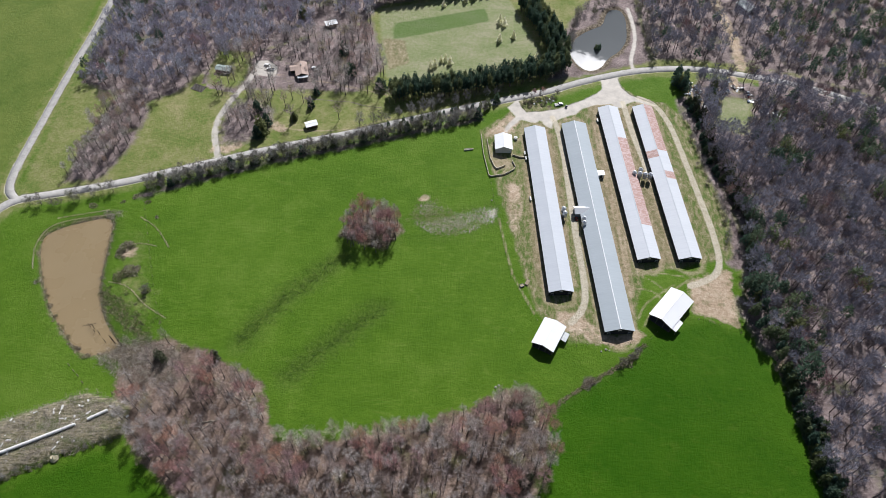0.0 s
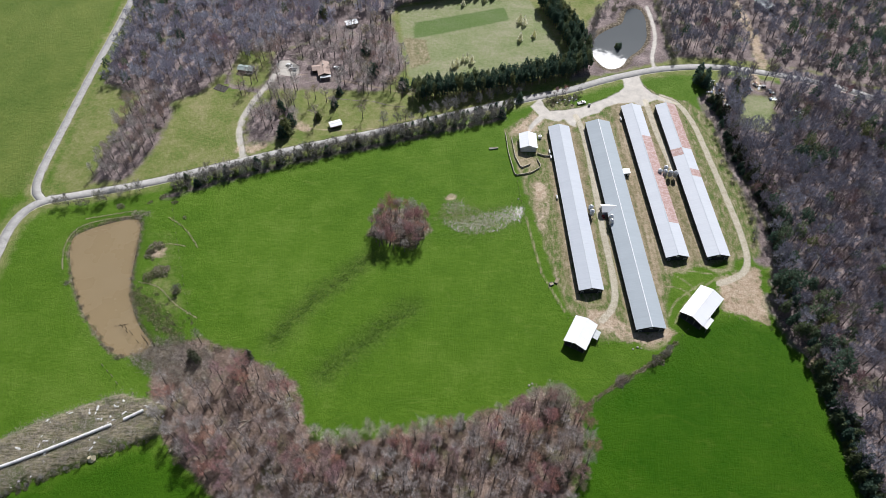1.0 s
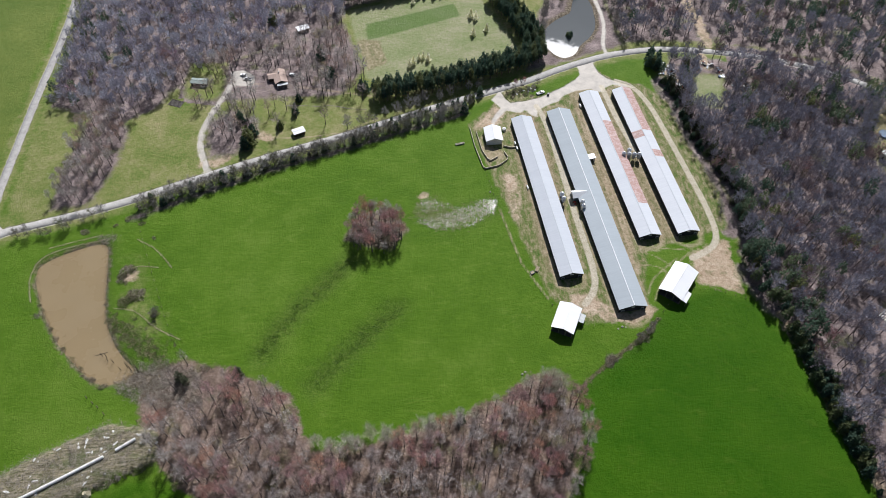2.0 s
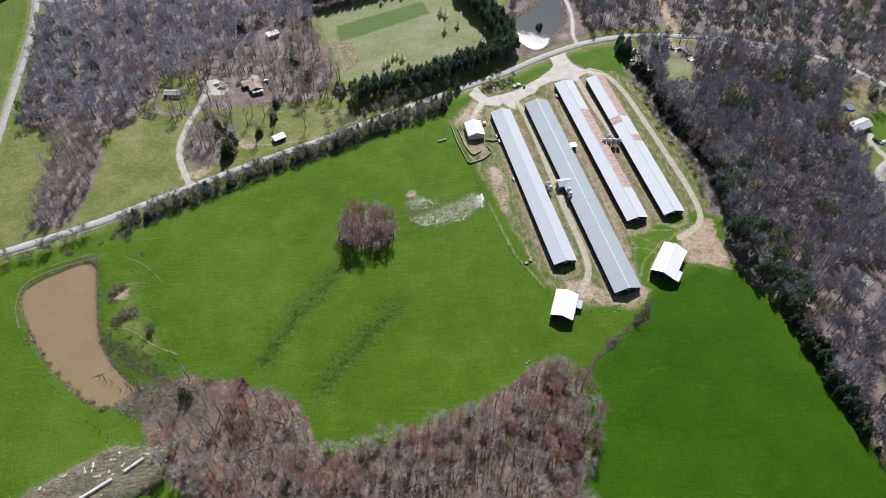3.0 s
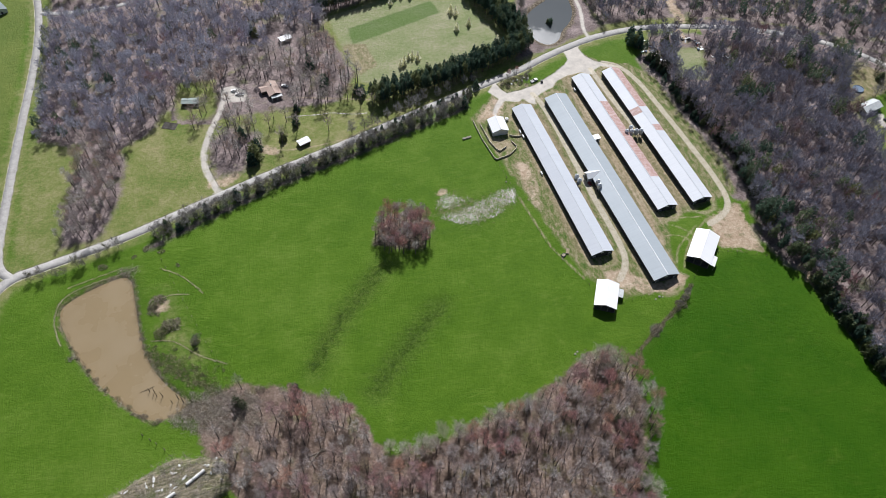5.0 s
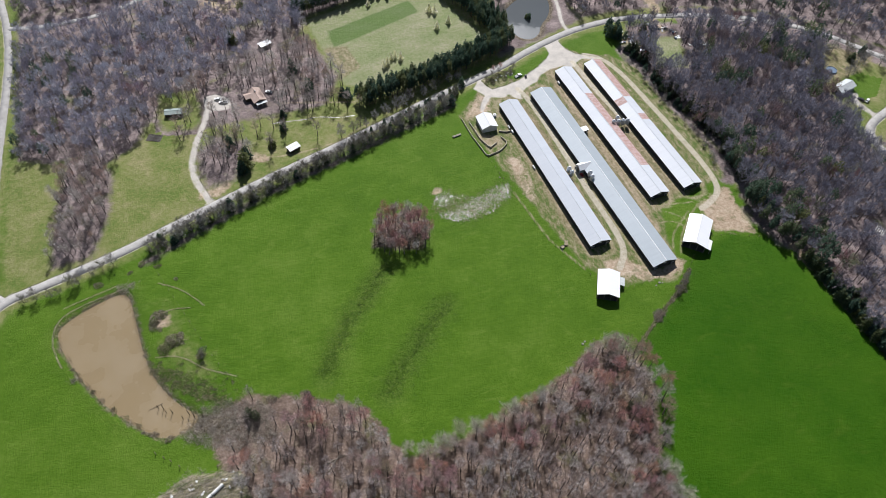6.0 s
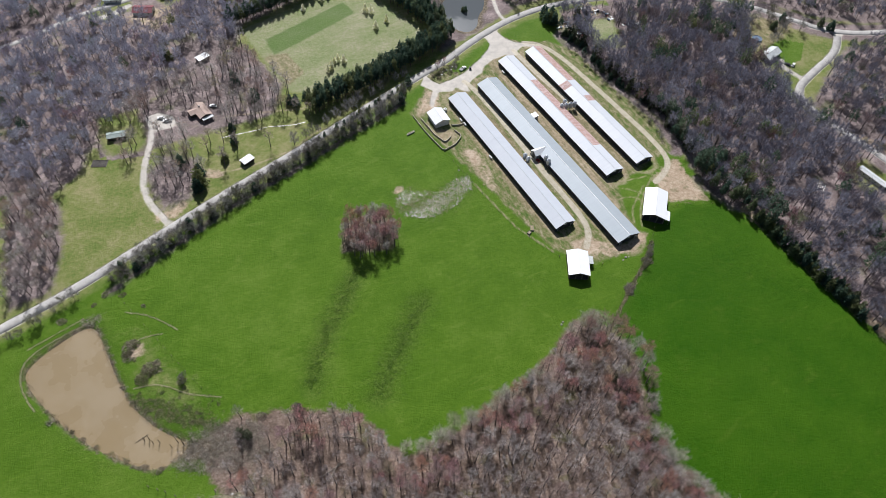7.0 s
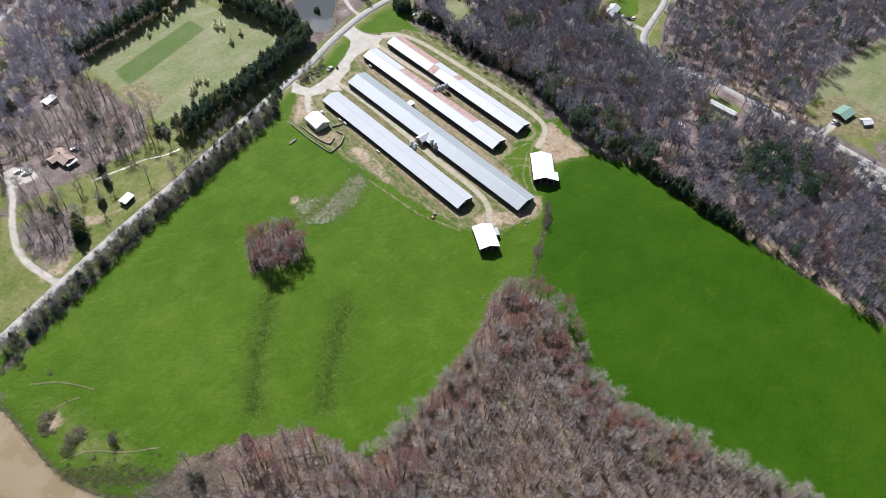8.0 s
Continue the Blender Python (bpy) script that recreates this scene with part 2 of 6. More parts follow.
def tree_material(name, stops, single, rough=0.85, grain=0.6, through_light=0.18):
    """Thin twigs and needles: diffuse, with some light passing through and round them."""
    s = Nodes(name, rough, 0.0, 0.15)
    c = s.ramp(s.random() if single else s.attr("tint"), stops)
    v = s.noise(grain, 3)
    dark = s.node("ShaderNodeMix")
    dark.data_type, dark.blend_type = "RGBA", "MULTIPLY"
    s.put(dark.inputs[0], 1.0)
    s.put(dark.inputs[6], c)
    s.put(dark.inputs[7], s.ramp(v, [(0.3, (0.7, 0.7, 0.7)), (0.7, (1.25, 1.25, 1.25))]))
    thin, both = s.node("ShaderNodeBsdfTranslucent"), s.node("ShaderNodeMixShader")
    s.put(thin.inputs["Color"], dark.outputs[2])
    s.put(both.inputs[0], through_light)
    s.put(both.inputs[1], s.bsdf.outputs[0])
    s.put(both.inputs[2], thin.outputs[0])
    s.tree.links.new(both.outputs[0], s.tree.nodes["Material Output"].inputs["Surface"])
    return s.done(dark.outputs[2])


M_GROUND, M_ASPHALT = ground_material(), asphalt_material()
M_TWIG, M_TWIG_HAZY = tree_material("twigs", NEAR_STOPS, True), tree_material("hazy_twigs_of_woods", HAZY_TWIG_STOPS, False)
# twig colours darkened for deep woodland shade and blued for distance haze
EAST_SHADE_STOPS = [(0.0, (0.365, 0.364, 0.423)), (0.3, (0.270, 0.267, 0.321)), (0.55, (0.194, 0.187, 0.233)), (0.72, (0.243, 0.196, 0.205)), (0.86, (0.297, 0.205, 0.191)), (0.94, (0.310, 0.168, 0.177)), (1.0, (0.184, 0.206, 0.133))]
M_TWIG_EAST_SHADE = tree_material("shaded_hazy_eastern_twigs", EAST_SHADE_STOPS, False)
M_TWIG_HEDGE = tree_material("hedgerow_twigs", [(0.0, (0.36, 0.345, 0.33)), (0.5, (0.27, 0.25, 0.235)), (0.85, (0.22, 0.20, 0.17)), (1.0, (0.20, 0.21, 0.12))], True)
M_PALETWIG = tree_material("pale_twigs", [(0.0, (0.56, 0.545, 0.47)), (0.6, (0.52, 0.50, 0.41)), (1.0, (0.46, 0.46, 0.34))], True)
M_TWIG_SOUTH = tree_material("twigs_of_southern_woods", NEAR_STOPS, False)
M_REDTWIG = tree_material("budding_twigs", [(0.0, (0.48, 0.33, 0.34)), (0.5, (0.47, 0.27, 0.265)), (0.85, (0.50, 0.27, 0.22)), (1.0, (0.52, 0.33, 0.24))], True)
M_LEAF, M_LEAF_FAR = tree_material("needles", LEAF_STOPS, True, through_light=0.5), tree_material("needles_of_woods", LEAF_STOPS, False, through_light=0.5)
M_BLOSSOM = tree_material("pale_blossom", [(0.0, (0.76, 0.75, 0.56)), (1.0, (0.86, 0.84, 0.70))], True, through_light=0.7)
M_SCRUB = tree_material("scrub_twigs", [(0.0, (0.34, 0.295, 0.23)), (0.6, (0.26, 0.225, 0.165)), (1.0, (0.20, 0.205, 0.10))], True)
M_BRIAR = tree_material("briar_leaves", [(0.0, (0.16, 0.19, 0.085)), (0.6, (0.26, 0.245, 0.155)), (1.0, (0.12, 0.165, 0.055))], True)
M_BARK = plain("bark", (0.20, 0.175, 0.163), (0.095, 0.082, 0.076), 0.8, 0.9, 0, 4.0)
M_PINEBARK = plain("pine_bark", (0.17, 0.12, 0.09), (0.10, 0.075, 0.06), 0.8, 0.9, 0, 4.0)
M_ROOF_WHITE = roof_material("white_sheet_roof", (0.53, 0.56, 0.60), (0.475, 0.505, 0.55), 0.45, 0.0)
M_ROOF_OLD = roof_material("pale_sheet_roof", (0.60, 0.625, 0.66), (0.53, 0.555, 0.595), 0.45, 0.0)
M_ROOF_BARN = roof_material("new_white_roof", (0.86, 0.87, 0.88), (0.80, 0.81, 0.82), 0.40, 0.0)
M_ROOF_GREY = roof_material("galvanised_roof", (0.385, 0.43, 0.46), (0.34, 0.38, 0.41), 0.45, 0.08)
M_ROOF_RUST = roof_material("rusted_sheet_roof", (0.56, 0.44, 0.42), (0.46, 0.33, 0.305), 0.6, 0.0, 0.7)
M_ROOF_TAN = plain("tan_shingles", (0.50, 0.385, 0.33), (0.39, 0.295, 0.25), 1.2, 0.9, 0, 6.0)
M_ROOF_RED = plain("red_sheet_roof", (0.24, 0.075, 0.085), (0.17, 0.055, 0.065), 0.8, 0.6)
M_VINE = tree_material("vine_leaves", [(0.0, (0.060, 0.072, 0.045)), (1.0, (0.095, 0.105, 0.065))], True, through_light=0.3)
M_ROOF_GREEN = plain("green_sheet_roof", (0.20, 0.34, 0.27), (0.26, 0.38, 0.31), 0.5, 0.5)
M_ROOF_PALE = plain("pale_sheet_roof", (0.62, 0.64, 0.64), (0.46, 0.49, 0.49), 0.6, 0.5)
M_ROOF_DARK = plain("dark_shed_roof", (0.22, 0.27, 0.28), (0.14, 0.17, 0.18), 0.6, 0.6)
M_ROOF_SHED = plain("weathered_shed_roof", (0.34, 0.40, 0.37), (0.26, 0.31, 0.29), 0.6, 0.6)
M_RIDGE = plain("ridge_metal", (0.86, 0.87, 0.88), (0.74, 0.75, 0.77), 0.4, 0.4)
M_WALL_METAL = plain("wall_sheet", (0.42, 0.44, 0.46), (0.30, 0.32, 0.34), 0.5, 0.6)
M_WALL_SHADED = plain("shaded_wall_sheet", (0.050, 0.053, 0.060), (0.085, 0.088, 0.095), 0.4, 0.6)
# black of the side curtains, also used as shade on the end walls
M_CURTAIN_SHADE = plain("black_curtain_and_shade", (0.022, 0.024, 0.027), (0.045, 0.047, 0.05), 0.3, 0.6)
M_BOARD = plain("pale_board", (0.64, 0.57, 0.46), (0.48, 0.42, 0.33), 0.9, 0.85, 0, 5.0)
M_PLANK = plain("weathered_plank", (0.33, 0.28, 0.22), (0.20, 0.165, 0.13), 1.1, 0.85, 0, 5.0)
M_DARKWOOD = plain("dark_wood", (0.10, 0.075, 0.055), (0.055, 0.042, 0.033), 0.9, 0.85, 0, 5.0)
M_SIDING = plain("pale_siding", (0.68, 0.68, 0.66), (0.55, 0.55, 0.53), 0.6, 0.7)
M_CONCRETE = plain("concrete", (0.48, 0.46, 0.43), (0.36, 0.345, 0.32), 0.6, 0.9, 0, 3.0)
M_SOIL = plain("dug_soil", (0.085, 0.078, 0.070), (0.13, 0.118, 0.105), 0.8, 0.95, 0, 4.0)
M_STEEL = plain("galvanised_steel", (0.62, 0.64, 0.66), (0.48, 0.50, 0.52), 0.8, 0.45, 0.5)
M_GLASS = plain("dark_glass", (0.02, 0.025, 0.03), (0.03, 0.035, 0.04), 1.0, 0.12, 0, 0, 0.6)
M_WHITE = plain("white_paint", (0.80, 0.80, 0.79), (0.70, 0.70, 0.69), 0.7, 0.45)
M_PLASTIC = plain("white_film", (0.82, 0.82, 0.80), (0.62, 0.62, 0.60), 0.5, 0.4)
M_DARKPAINT = plain("dark_paint", (0.03, 0.032, 0.036), (0.05, 0.05, 0.055), 0.7, 0.4)
M_REDPAINT = plain("red_paint", (0.42, 0.06, 0.04), (0.32, 0.05, 0.04), 0.7, 0.45)
M_BLUEPAINT = plain("grey_blue_paint", (0.16, 0.22, 0.30), (0.12, 0.17, 0.24), 0.7, 0.45)
M_RUBBER = plain("rubber", (0.02, 0.02, 0.02), (0.035, 0.035, 0.035), 2.0, 0.85)
M_ROCK = plain("pale_rock", (0.40, 0.375, 0.335), (0.28, 0.26, 0.23), 0.8, 0.9, 0, 3.0)
M_STICK = plain("dead_wood", (0.40, 0.355, 0.30), (0.22, 0.19, 0.155), 0.5, 0.9)
M_STRAW = plain("dry_reed", (0.42, 0.36, 0.24), (0.27, 0.22, 0.14), 0.5, 0.9)
M_PALESTRAW = plain("pale_straw", (0.60, 0.53, 0.37), (0.47, 0.41, 0.28), 0.9, 0.95, 0, 3.0)
M_WEEDLEAF = plain("weed_leaf", (0.040, 0.085, 0.015), (0.10, 0.15, 0.035), 0.3, 0.9)
M_POND = water_material("muddy_water", (0.275, 0.205, 0.112), 0.20, 1.4, 0.40, 0.16)
M_POND2 = water_material("grey_water", (0.085, 0.098, 0.105), 0.09, 1.2, 0.16, 0.14, (94.0, 398.0))


# ---- plan: outlines of the ground covers, in metres ----
def rounded(points, closed, times=2):
    """Cuts the corners of an outline or a line."""
    p = np.array(points, float)
    for _ in range(times):
        q = np.roll(p, -1, 0) if closed else p[1:]
        a = p if closed else p[:-1]
        cut = np.stack([a * 0.75 + q * 0.25, a * 0.25 + q * 0.75], 1).reshape(-1, 2)
        p = cut if closed else np.vstack([p[:1], cut, p[-1:]])
    return p


def line_distance(pts, line, closed=False):
    """The distance from each point to a line of points."""
    a = np.asarray(line, float)
    b = np.roll(a, -1, 0) if closed else a[1:]
    a = a if closed else a[:-1]
    best = np.full(len(pts), 1e9)
    for p, q in zip(a, b):
        d = q - p
        t = np.clip(((pts - p) @ d) / max(d @ d, 1e-9), 0, 1)
        best = np.minimum(best, np.hypot(*(pts - p - t[:, None] * d).T))
    return best


def inside(pts, poly):
    a, b = np.asarray(poly, float), np.roll(np.asarray(poly, float), -1, 0)
    hit = np.zeros(len(pts), bool)
    for p, q in zip(a, b):
        if p[1] == q[1]:
            continue
        cross = (p[1] > pts[:, 1]) != (q[1] > pts[:, 1])
        hit ^= cross & (pts[:, 0] < (q[0] - p[0]) * (pts[:, 1] - p[1]) / (q[1] - p[1]) + p[0])
    return hit


def area(pts, poly):
    """How deep each point lies inside an outline (outside: minus)."""
    d = line_distance(pts, poly, True)
    return np.where(inside(pts, poly), d, -d)


MAIN_ROAD = rounded([(-262, 150), (-256, 215), (-257, 243), (-248, 258), (-232, 262), (-190, 272), (-158, 284), (-117, 299), (-68, 314), (-13, 332.5),
                     (27, 346), (46, 352), (66, 358), (82, 365.5), (100, 372.5), (122, 379.5), (145, 382.5), (166, 382.5), (192, 378), (232, 367), (268, 348), (296, 326), (314, 298),
                     (334, 270), (368, 254), (470, 225)], False)
NORTH_ROAD = rounded([(-246, 259), (-254, 268), (-254, 300), (-251, 380), (-248, 450), (-250, 495), (-256, 530), (-270, 640)], False)
CROSS_ROAD = rounded([(-250, 496), (-228, 490), (-185, 494), (-154, 508), (-110, 512), (-60, 530), (20, 620)], False)
EAST_ROAD = rounded([(334, 266), (318, 252), (285, 242), (262, 233), (258, 215), (262, 190), (268, 165), (271, 130), (275, 104), (279, 75), (279, 45), (270, -40), (262, -160)], False)
POND = rounded([(-219, 236), (-192, 246.5), (-186, 244), (-184, 228), (-182, 208), (-178, 192), (-170, 178), (-160, 168), (-165, 162.5), (-176, 161.5),
                (-186, 171), (-197, 183), (-206, 197), (-213, 211), (-219, 226)], True)
POND_NORTH = rounded([(81.9, 404.8), (86.7, 412.3), (93.2, 420.0), (102.4, 426.3), (108.3, 429.5), (111.8, 441.7), (115.9, 448.6), (123.1, 448.3), (125.2, 437.8), (123.7, 424.2), (122.4, 413.7), (116.0, 401.7), (106.6, 393.9), (101.6, 384.3), (94.3, 380.3), (89.0, 382.9), (85.4, 389.1), (83.0, 396.6)], True, 1)
SWALES = [rounded([(-54, 224), (-70, 208), (-84, 194), (-94, 182), (-101, 168)], False), rounded([(-34, 190), (-48, 178), (-61, 166), (-76, 149)], False)]
FIELD_EDGE = rounded([(127, 185), (150, 177), (157, 164), (158, 148), (160, 120), (164, 80), (168, 40), (171, 0), (176, -120)], False)
WOODS_SOUTH = [(-150, 166), (-138, 171), (-112, 161), (-88, 148), (-81, 130), (-77, 119), (-58, 118), (-34, 123), (-10, 128), (10, 135), (22, 143), (36, 146), (45, 133),
               (46, 116), (38, 98), (28, 82), (30, 62), (38, 34), (50, 0), (62, -28), (78, -80), (-60, -80), (-100, 60), (-112, 92), (-136, 112), (-150, 128), (-156, 150)]
WOODS_EAST = [(156, 350), (154, 300), (161, 248), (156, 218), (150, 190), (160, 170), (163, 120), (168, 60), (173, 0), (175, -70), (264, -70), (272, 40), (262, 130),
              (257, 190), (254, 232), (264, 248), (260, 262), (266, 294), (292, 312), (292, 324), (262, 344), (228, 360), (190, 370), (165, 374)]
WOODS_FAREAST = [(262, 218), (290, 234), (330, 254), (372, 240), (460, 210), (460, 130), (420, 120), (345, 128), (306, 122), (284, 112), (279, 140), (272, 172)]
WOODS_NORTHEAST = [(138, 392), (136, 425), (138, 470), (100, 480), (100, 520), (300, 510), (400, 420), (450, 245), (372, 264), (340, 284), (318, 312), (298, 338), (270, 360), (232, 378), (192, 388), (165, 392)]
WOODS_NORTH = [(-243, 480), (-242, 420), (-240, 360), (-222, 352), (-206, 352), (-196, 340), (-176, 352), (-165, 372), (-140, 392), (-118, 402), (-96, 414), (-60, 430),
               (-52, 450), (24, 474), (60, 470), (92, 470), (92, 520), (-30, 580), (-180, 570), (-243, 560)]
WOODS_STRIP = [(-223, 273), (-220, 312), (-214, 352), (-196, 352), (-189, 330), (-192, 302), (-202, 275)]
WOODS_SPARSE = [(-165, 372), (-146, 345), (-132, 312), (-100, 322), (-60, 330), (-26, 345), (-42, 358), (-44, 378), (-58, 432), (-96, 414), (-118, 402), (-140, 392)]
WOODS_SOUTHEAST = [(284, 20), (286, 60), (298, 70), (340, 60), (400, 90), (400, 0), (330, -60), (274, -60)]
YARD = [(19, 320), (36, 334), (44, 350), (70, 342), (96, 352), (112, 366), (136, 352), (150, 330), (151, 290), (157, 250), (152, 224), (104, 214), (97, 196), (94, 176), (90, 172), (60, 172), (50, 184), (45, 190), (40, 212), (33, 250), (26, 283)]
HAY = [(-52, 446), (40, 470), (66, 384), (-14, 356), (-42, 370), (-48, 410)]
WET = [(-24, 248), (-12, 240), (-4, 236), (11, 239), (26, 247), (28.5, 257), (22, 259), (9, 255), (-2, 257), (-9, 264), (-18, 260)]
CLEARCUT = [(-260, 92), (-202, 126), (-168, 141), (-146, 136), (-143, 122), (-170, 112), (-200, 98), (-260, 70)]
HOUSES = (((58.0, 199.5), (52.2, 319.3), 12.3), ((84.7, 176.8), (76.6, 323.6), 14.4), ((106.3, 221.0), (99.5, 338.8), 12.0), ((128.2, 221.6), (121.4, 340.0), 12.0))
SCRAP_CLEARING = [(176, 356), (196, 352), (184, 320), (165, 326)]
SHED_LAWN = [(-158, 396), (-160, 372), (-157, 360), (-138, 356), (-134, 370), (-134, 394)]
FAR_LAWNS = ([(-146, 504), (-128, 524), (-112, 520), (-116, 500), (-134, 492)], [(-100, 512), (-84, 516), (-78, 500), (-92, 494)], [(234, 146), (238, 168), (256, 166), (259, 144)])
FAR_YARD = [(-122, 494), (-100, 500), (-84, 490), (-90, 474), (-106, 470), (-120, 480)]
APRON = [(36.3, 341.0), (43.5, 349.5), (45.9, 342.3), (48.6, 337.4), (56.7, 338.1), (67.2, 340.4), (75.9, 344.4), (87.3, 350.6), (94.9, 355.9), (98.8, 360.3), (99.7, 365.4), (98.5, 371.3), (110.9, 372.0), (112.1, 362.7), (116.7, 355.7), (125.4, 350.9), (132.9, 346.2), (127.2, 345.9), (119.1, 349.5), (113.8, 347.4),
         (110.2, 342.6), (107.3, 342.8), (103.2, 346.2), (93.8, 345.4), (84.2, 341.4), (79.7, 336.2), (70.4, 332.3), (65.6, 329.4), (63.3, 323.2), (60.3, 324.9), (57.1, 330.2), (53.2, 327.7), (49.0, 328.9), (44.9, 330.7), (40.0, 325.1), (35.0, 318.2), (33.4, 320.3), (37.8, 328.3), (41.6, 333.4), (39.5, 337.2)]
FENCE_TRACK = rounded([(35, 127.5), (43, 133), (67, 150), (89, 162.5), (97, 171)], False)


def waves(x, y):
    return 0.28 * np.sin(x / 41 + 1.1) * np.cos(y / 53) + 0.16 * np.sin(x / 17 + y / 23) + 0.10 * np.sin(y / 13 - x / 29 + 2)


def smooth(v):
    v = np.clip(v, 0, 1)
    return v * v * (3 - 2 * v)


def height(pts):
    """The ground's height at points (x, y)."""
    pts = np.asarray(pts, float).reshape(-1, 2)
    z = waves(pts[:, 0], pts[:, 1])
    for pond in (POND, POND_NORTH):
        near = (np.abs(pts - pond.mean(0)) < 90).all(1)
        if near.any():
            d = area(pts[near], pond)
            z[near] = z[near] * smooth((-d - 2) / 12) - 2.6 * smooth((d + 4) / 9)
    for swale in SWALES:
        near = (np.abs(pts - swale.mean(0)) < 60).all(1)
        if near.any():
            z[near] -= 0.7 * smooth(1 - line_distance(pts[near], swale) / 9)
    near = (pts[:, 0] < -130) & (pts[:, 0] > -300) & (pts[:, 1] < 160) & (pts[:, 1] > 50)
    if near.any():
        z[near] += 2.4 * smooth((area(pts[near], CLEARCUT) + 0.3) / 2.6)
    return z


def gz(x, y):
    return float(height([(x, y)])[0])


def mesh_of(name, verts, faces, mats=(), tags=None, smoothed=False):
    """A mesh from arrays: faces all of one length, or lists."""
    me = bpy.data.meshes.new(name)
    if isinstance(faces, np.ndarray):
        n, k = faces.shape
        me.vertices.add(len(verts))
        me.vertices.foreach_set("co", np.asarray(verts, np.float32).ravel())
        me.loops.add(n * k)
        me.loops.foreach_set("vertex_index", faces.astype(np.int32).ravel())
        me.polygons.add(n)
        me.polygons.foreach_set("loop_start", np.arange(0, n * k, k, dtype=np.int32))
        me.polygons.foreach_set("loop_total", np.full(n, k, np.int32))
    else:
        me.from_pydata([tuple(v) for v in verts], [], faces)
    for m in mats:
        me.materials.append(m)
    for key, values in (tags or {}).items():
        me.attributes.new(key, "FLOAT", "POINT").data.foreach_set("value", np.asarray(values, np.float32))
    if smoothed:
        me.polygons.foreach_set("use_smooth", np.ones(len(me.polygons), bool))
    me.update(calc_edges=True)
    me.validate()
    return me


# ---- ground, roads, water ----
def build_ground():
    xs = np.concatenate([[-3000, -1500, -800, -500, -400], np.arange(-345, 15, 2.7), np.arange(15, 165, 1.25), np.arange(165, 481, 2.9), [560, 700, 1000, 1800, 3000]])
    ys = np.concatenate([[-3000, -1500, -700, -300, -160], np.arange(-90, 165, 2.7), np.arange(165, 365, 1.25), np.arange(365, 581, 2.9), [660, 800, 1100, 1800, 3000]])
    gx, gy = np.meshgrid(xs, ys)
    pts = np.stack([gx.ravel(), gy.ravel()], 1)
    z = height(pts)
    ny, nx = gx.shape
    idx = np.arange(nx * ny).reshape(ny, nx)
    faces = np.stack([idx[:-1, :-1], idx[:-1, 1:], idx[1:, 1:], idx[1:, :-1]], -1).reshape(-1, 4)

    def far(line, wide):
        return wide - line_distance(pts, line)

    def most(*some):
        return np.maximum.reduce(some)

    north = [(-246, 262), (-190, 276), (-117, 303), (-13, 335), (45, 358), (99, 378), (145, 386), (190, 382), (268, 352), (300, 326), (340, 270), (480, 230), (900, 900), (-246, 900)]
    west = [(-900, 262), (-260, 262), (-258, 380), (-256, 900), (-900, 900)]
    lawn = most(area(pts, north), area(pts, [(182, -200), (169, 60), (162, 165), (153, 200), (156, 250), (152, 380), (480, 240), (900, 240), (900, -200)]), 7 - line_distance(pts, MAIN_ROAD), 6 - line_distance(pts, NORTH_ROAD),
                area(pts, [(284, 122), (306, 124), (345, 128), (420, 122), (420, 92), (340, 62), (298, 72), (282, 90)]),
                area(pts, [(254, 262), (262, 298), (290, 312), (318, 286), (326, 266), (300, 250), (268, 240)]),
                area(pts, [(-165, 240), (-150, 205), (-140, 180), (-160, 176), (-176, 196), (-180, 236)]) * 0.25 - 3)
    lit = most(*(area(pts, w) for w in (WOODS_EAST, WOODS_FAREAST, WOODS_NORTHEAST, WOODS_NORTH, WOODS_STRIP, WOODS_SOUTHEAST)),
               np.minimum(area(pts, [(-165, 372), (-146, 354), (-128, 356), (-60, 354), (-44, 378), (-56, 432), (-96, 414), (-118, 402), (-140, 392)]), 3.0) - 0.3, area(pts, [(-98, 392), (-92, 420), (-62, 428), (-48, 400), (-48, 376), (-70, 380)]),
               area(pts, [(-140, 306), (-142, 336), (-128, 348), (-112, 338), (-112, 318), (-122, 308)]) * 0.5, area(pts, [(64, 366), (72, 394), (82, 430), (104, 464), (137, 464), (137, 389), (112, 381), (84, 371)]) - 1, 4 - line_distance(pts, [(150, 196), (158, 170)]))
    lit = np.where(area(pts, SCRAP_CLEARING) > -4, -area(pts, SCRAP_CLEARING), lit)
    lit = np.where(area(pts, SHED_LAWN) > -4, -area(pts, SHED_LAWN), lit)
    lit = most(lit, 5.5 - line_distance(pts, [(152, 350), (150, 300), (155, 262), (156, 240), (154, 222)]))
    for lawn_edge in FAR_LAWNS:
        lit = np.where(area(pts, lawn_edge) > -4, -area(pts, lawn_edge), lit)
    hedge = [(-176, 262), (-150, 274), (-117, 288), (-68, 303), (-13, 320), (18, 330)]
    lit = most(lit, 1.5 - line_distance(pts, hedge), np.where(pts[:, 1] < 205, 9.0, -9.0) - line_distance(pts, EAST_ROAD), np.where(pts[:, 0] > 205, 10.0, -9.0) - line_distance(pts, MAIN_ROAD))
    lawn = np.where(area(pts, [(266, 262), (274, 280), (292, 282), (306, 270), (290, 256), (276, 254)]) > 0, -3.0, lawn)
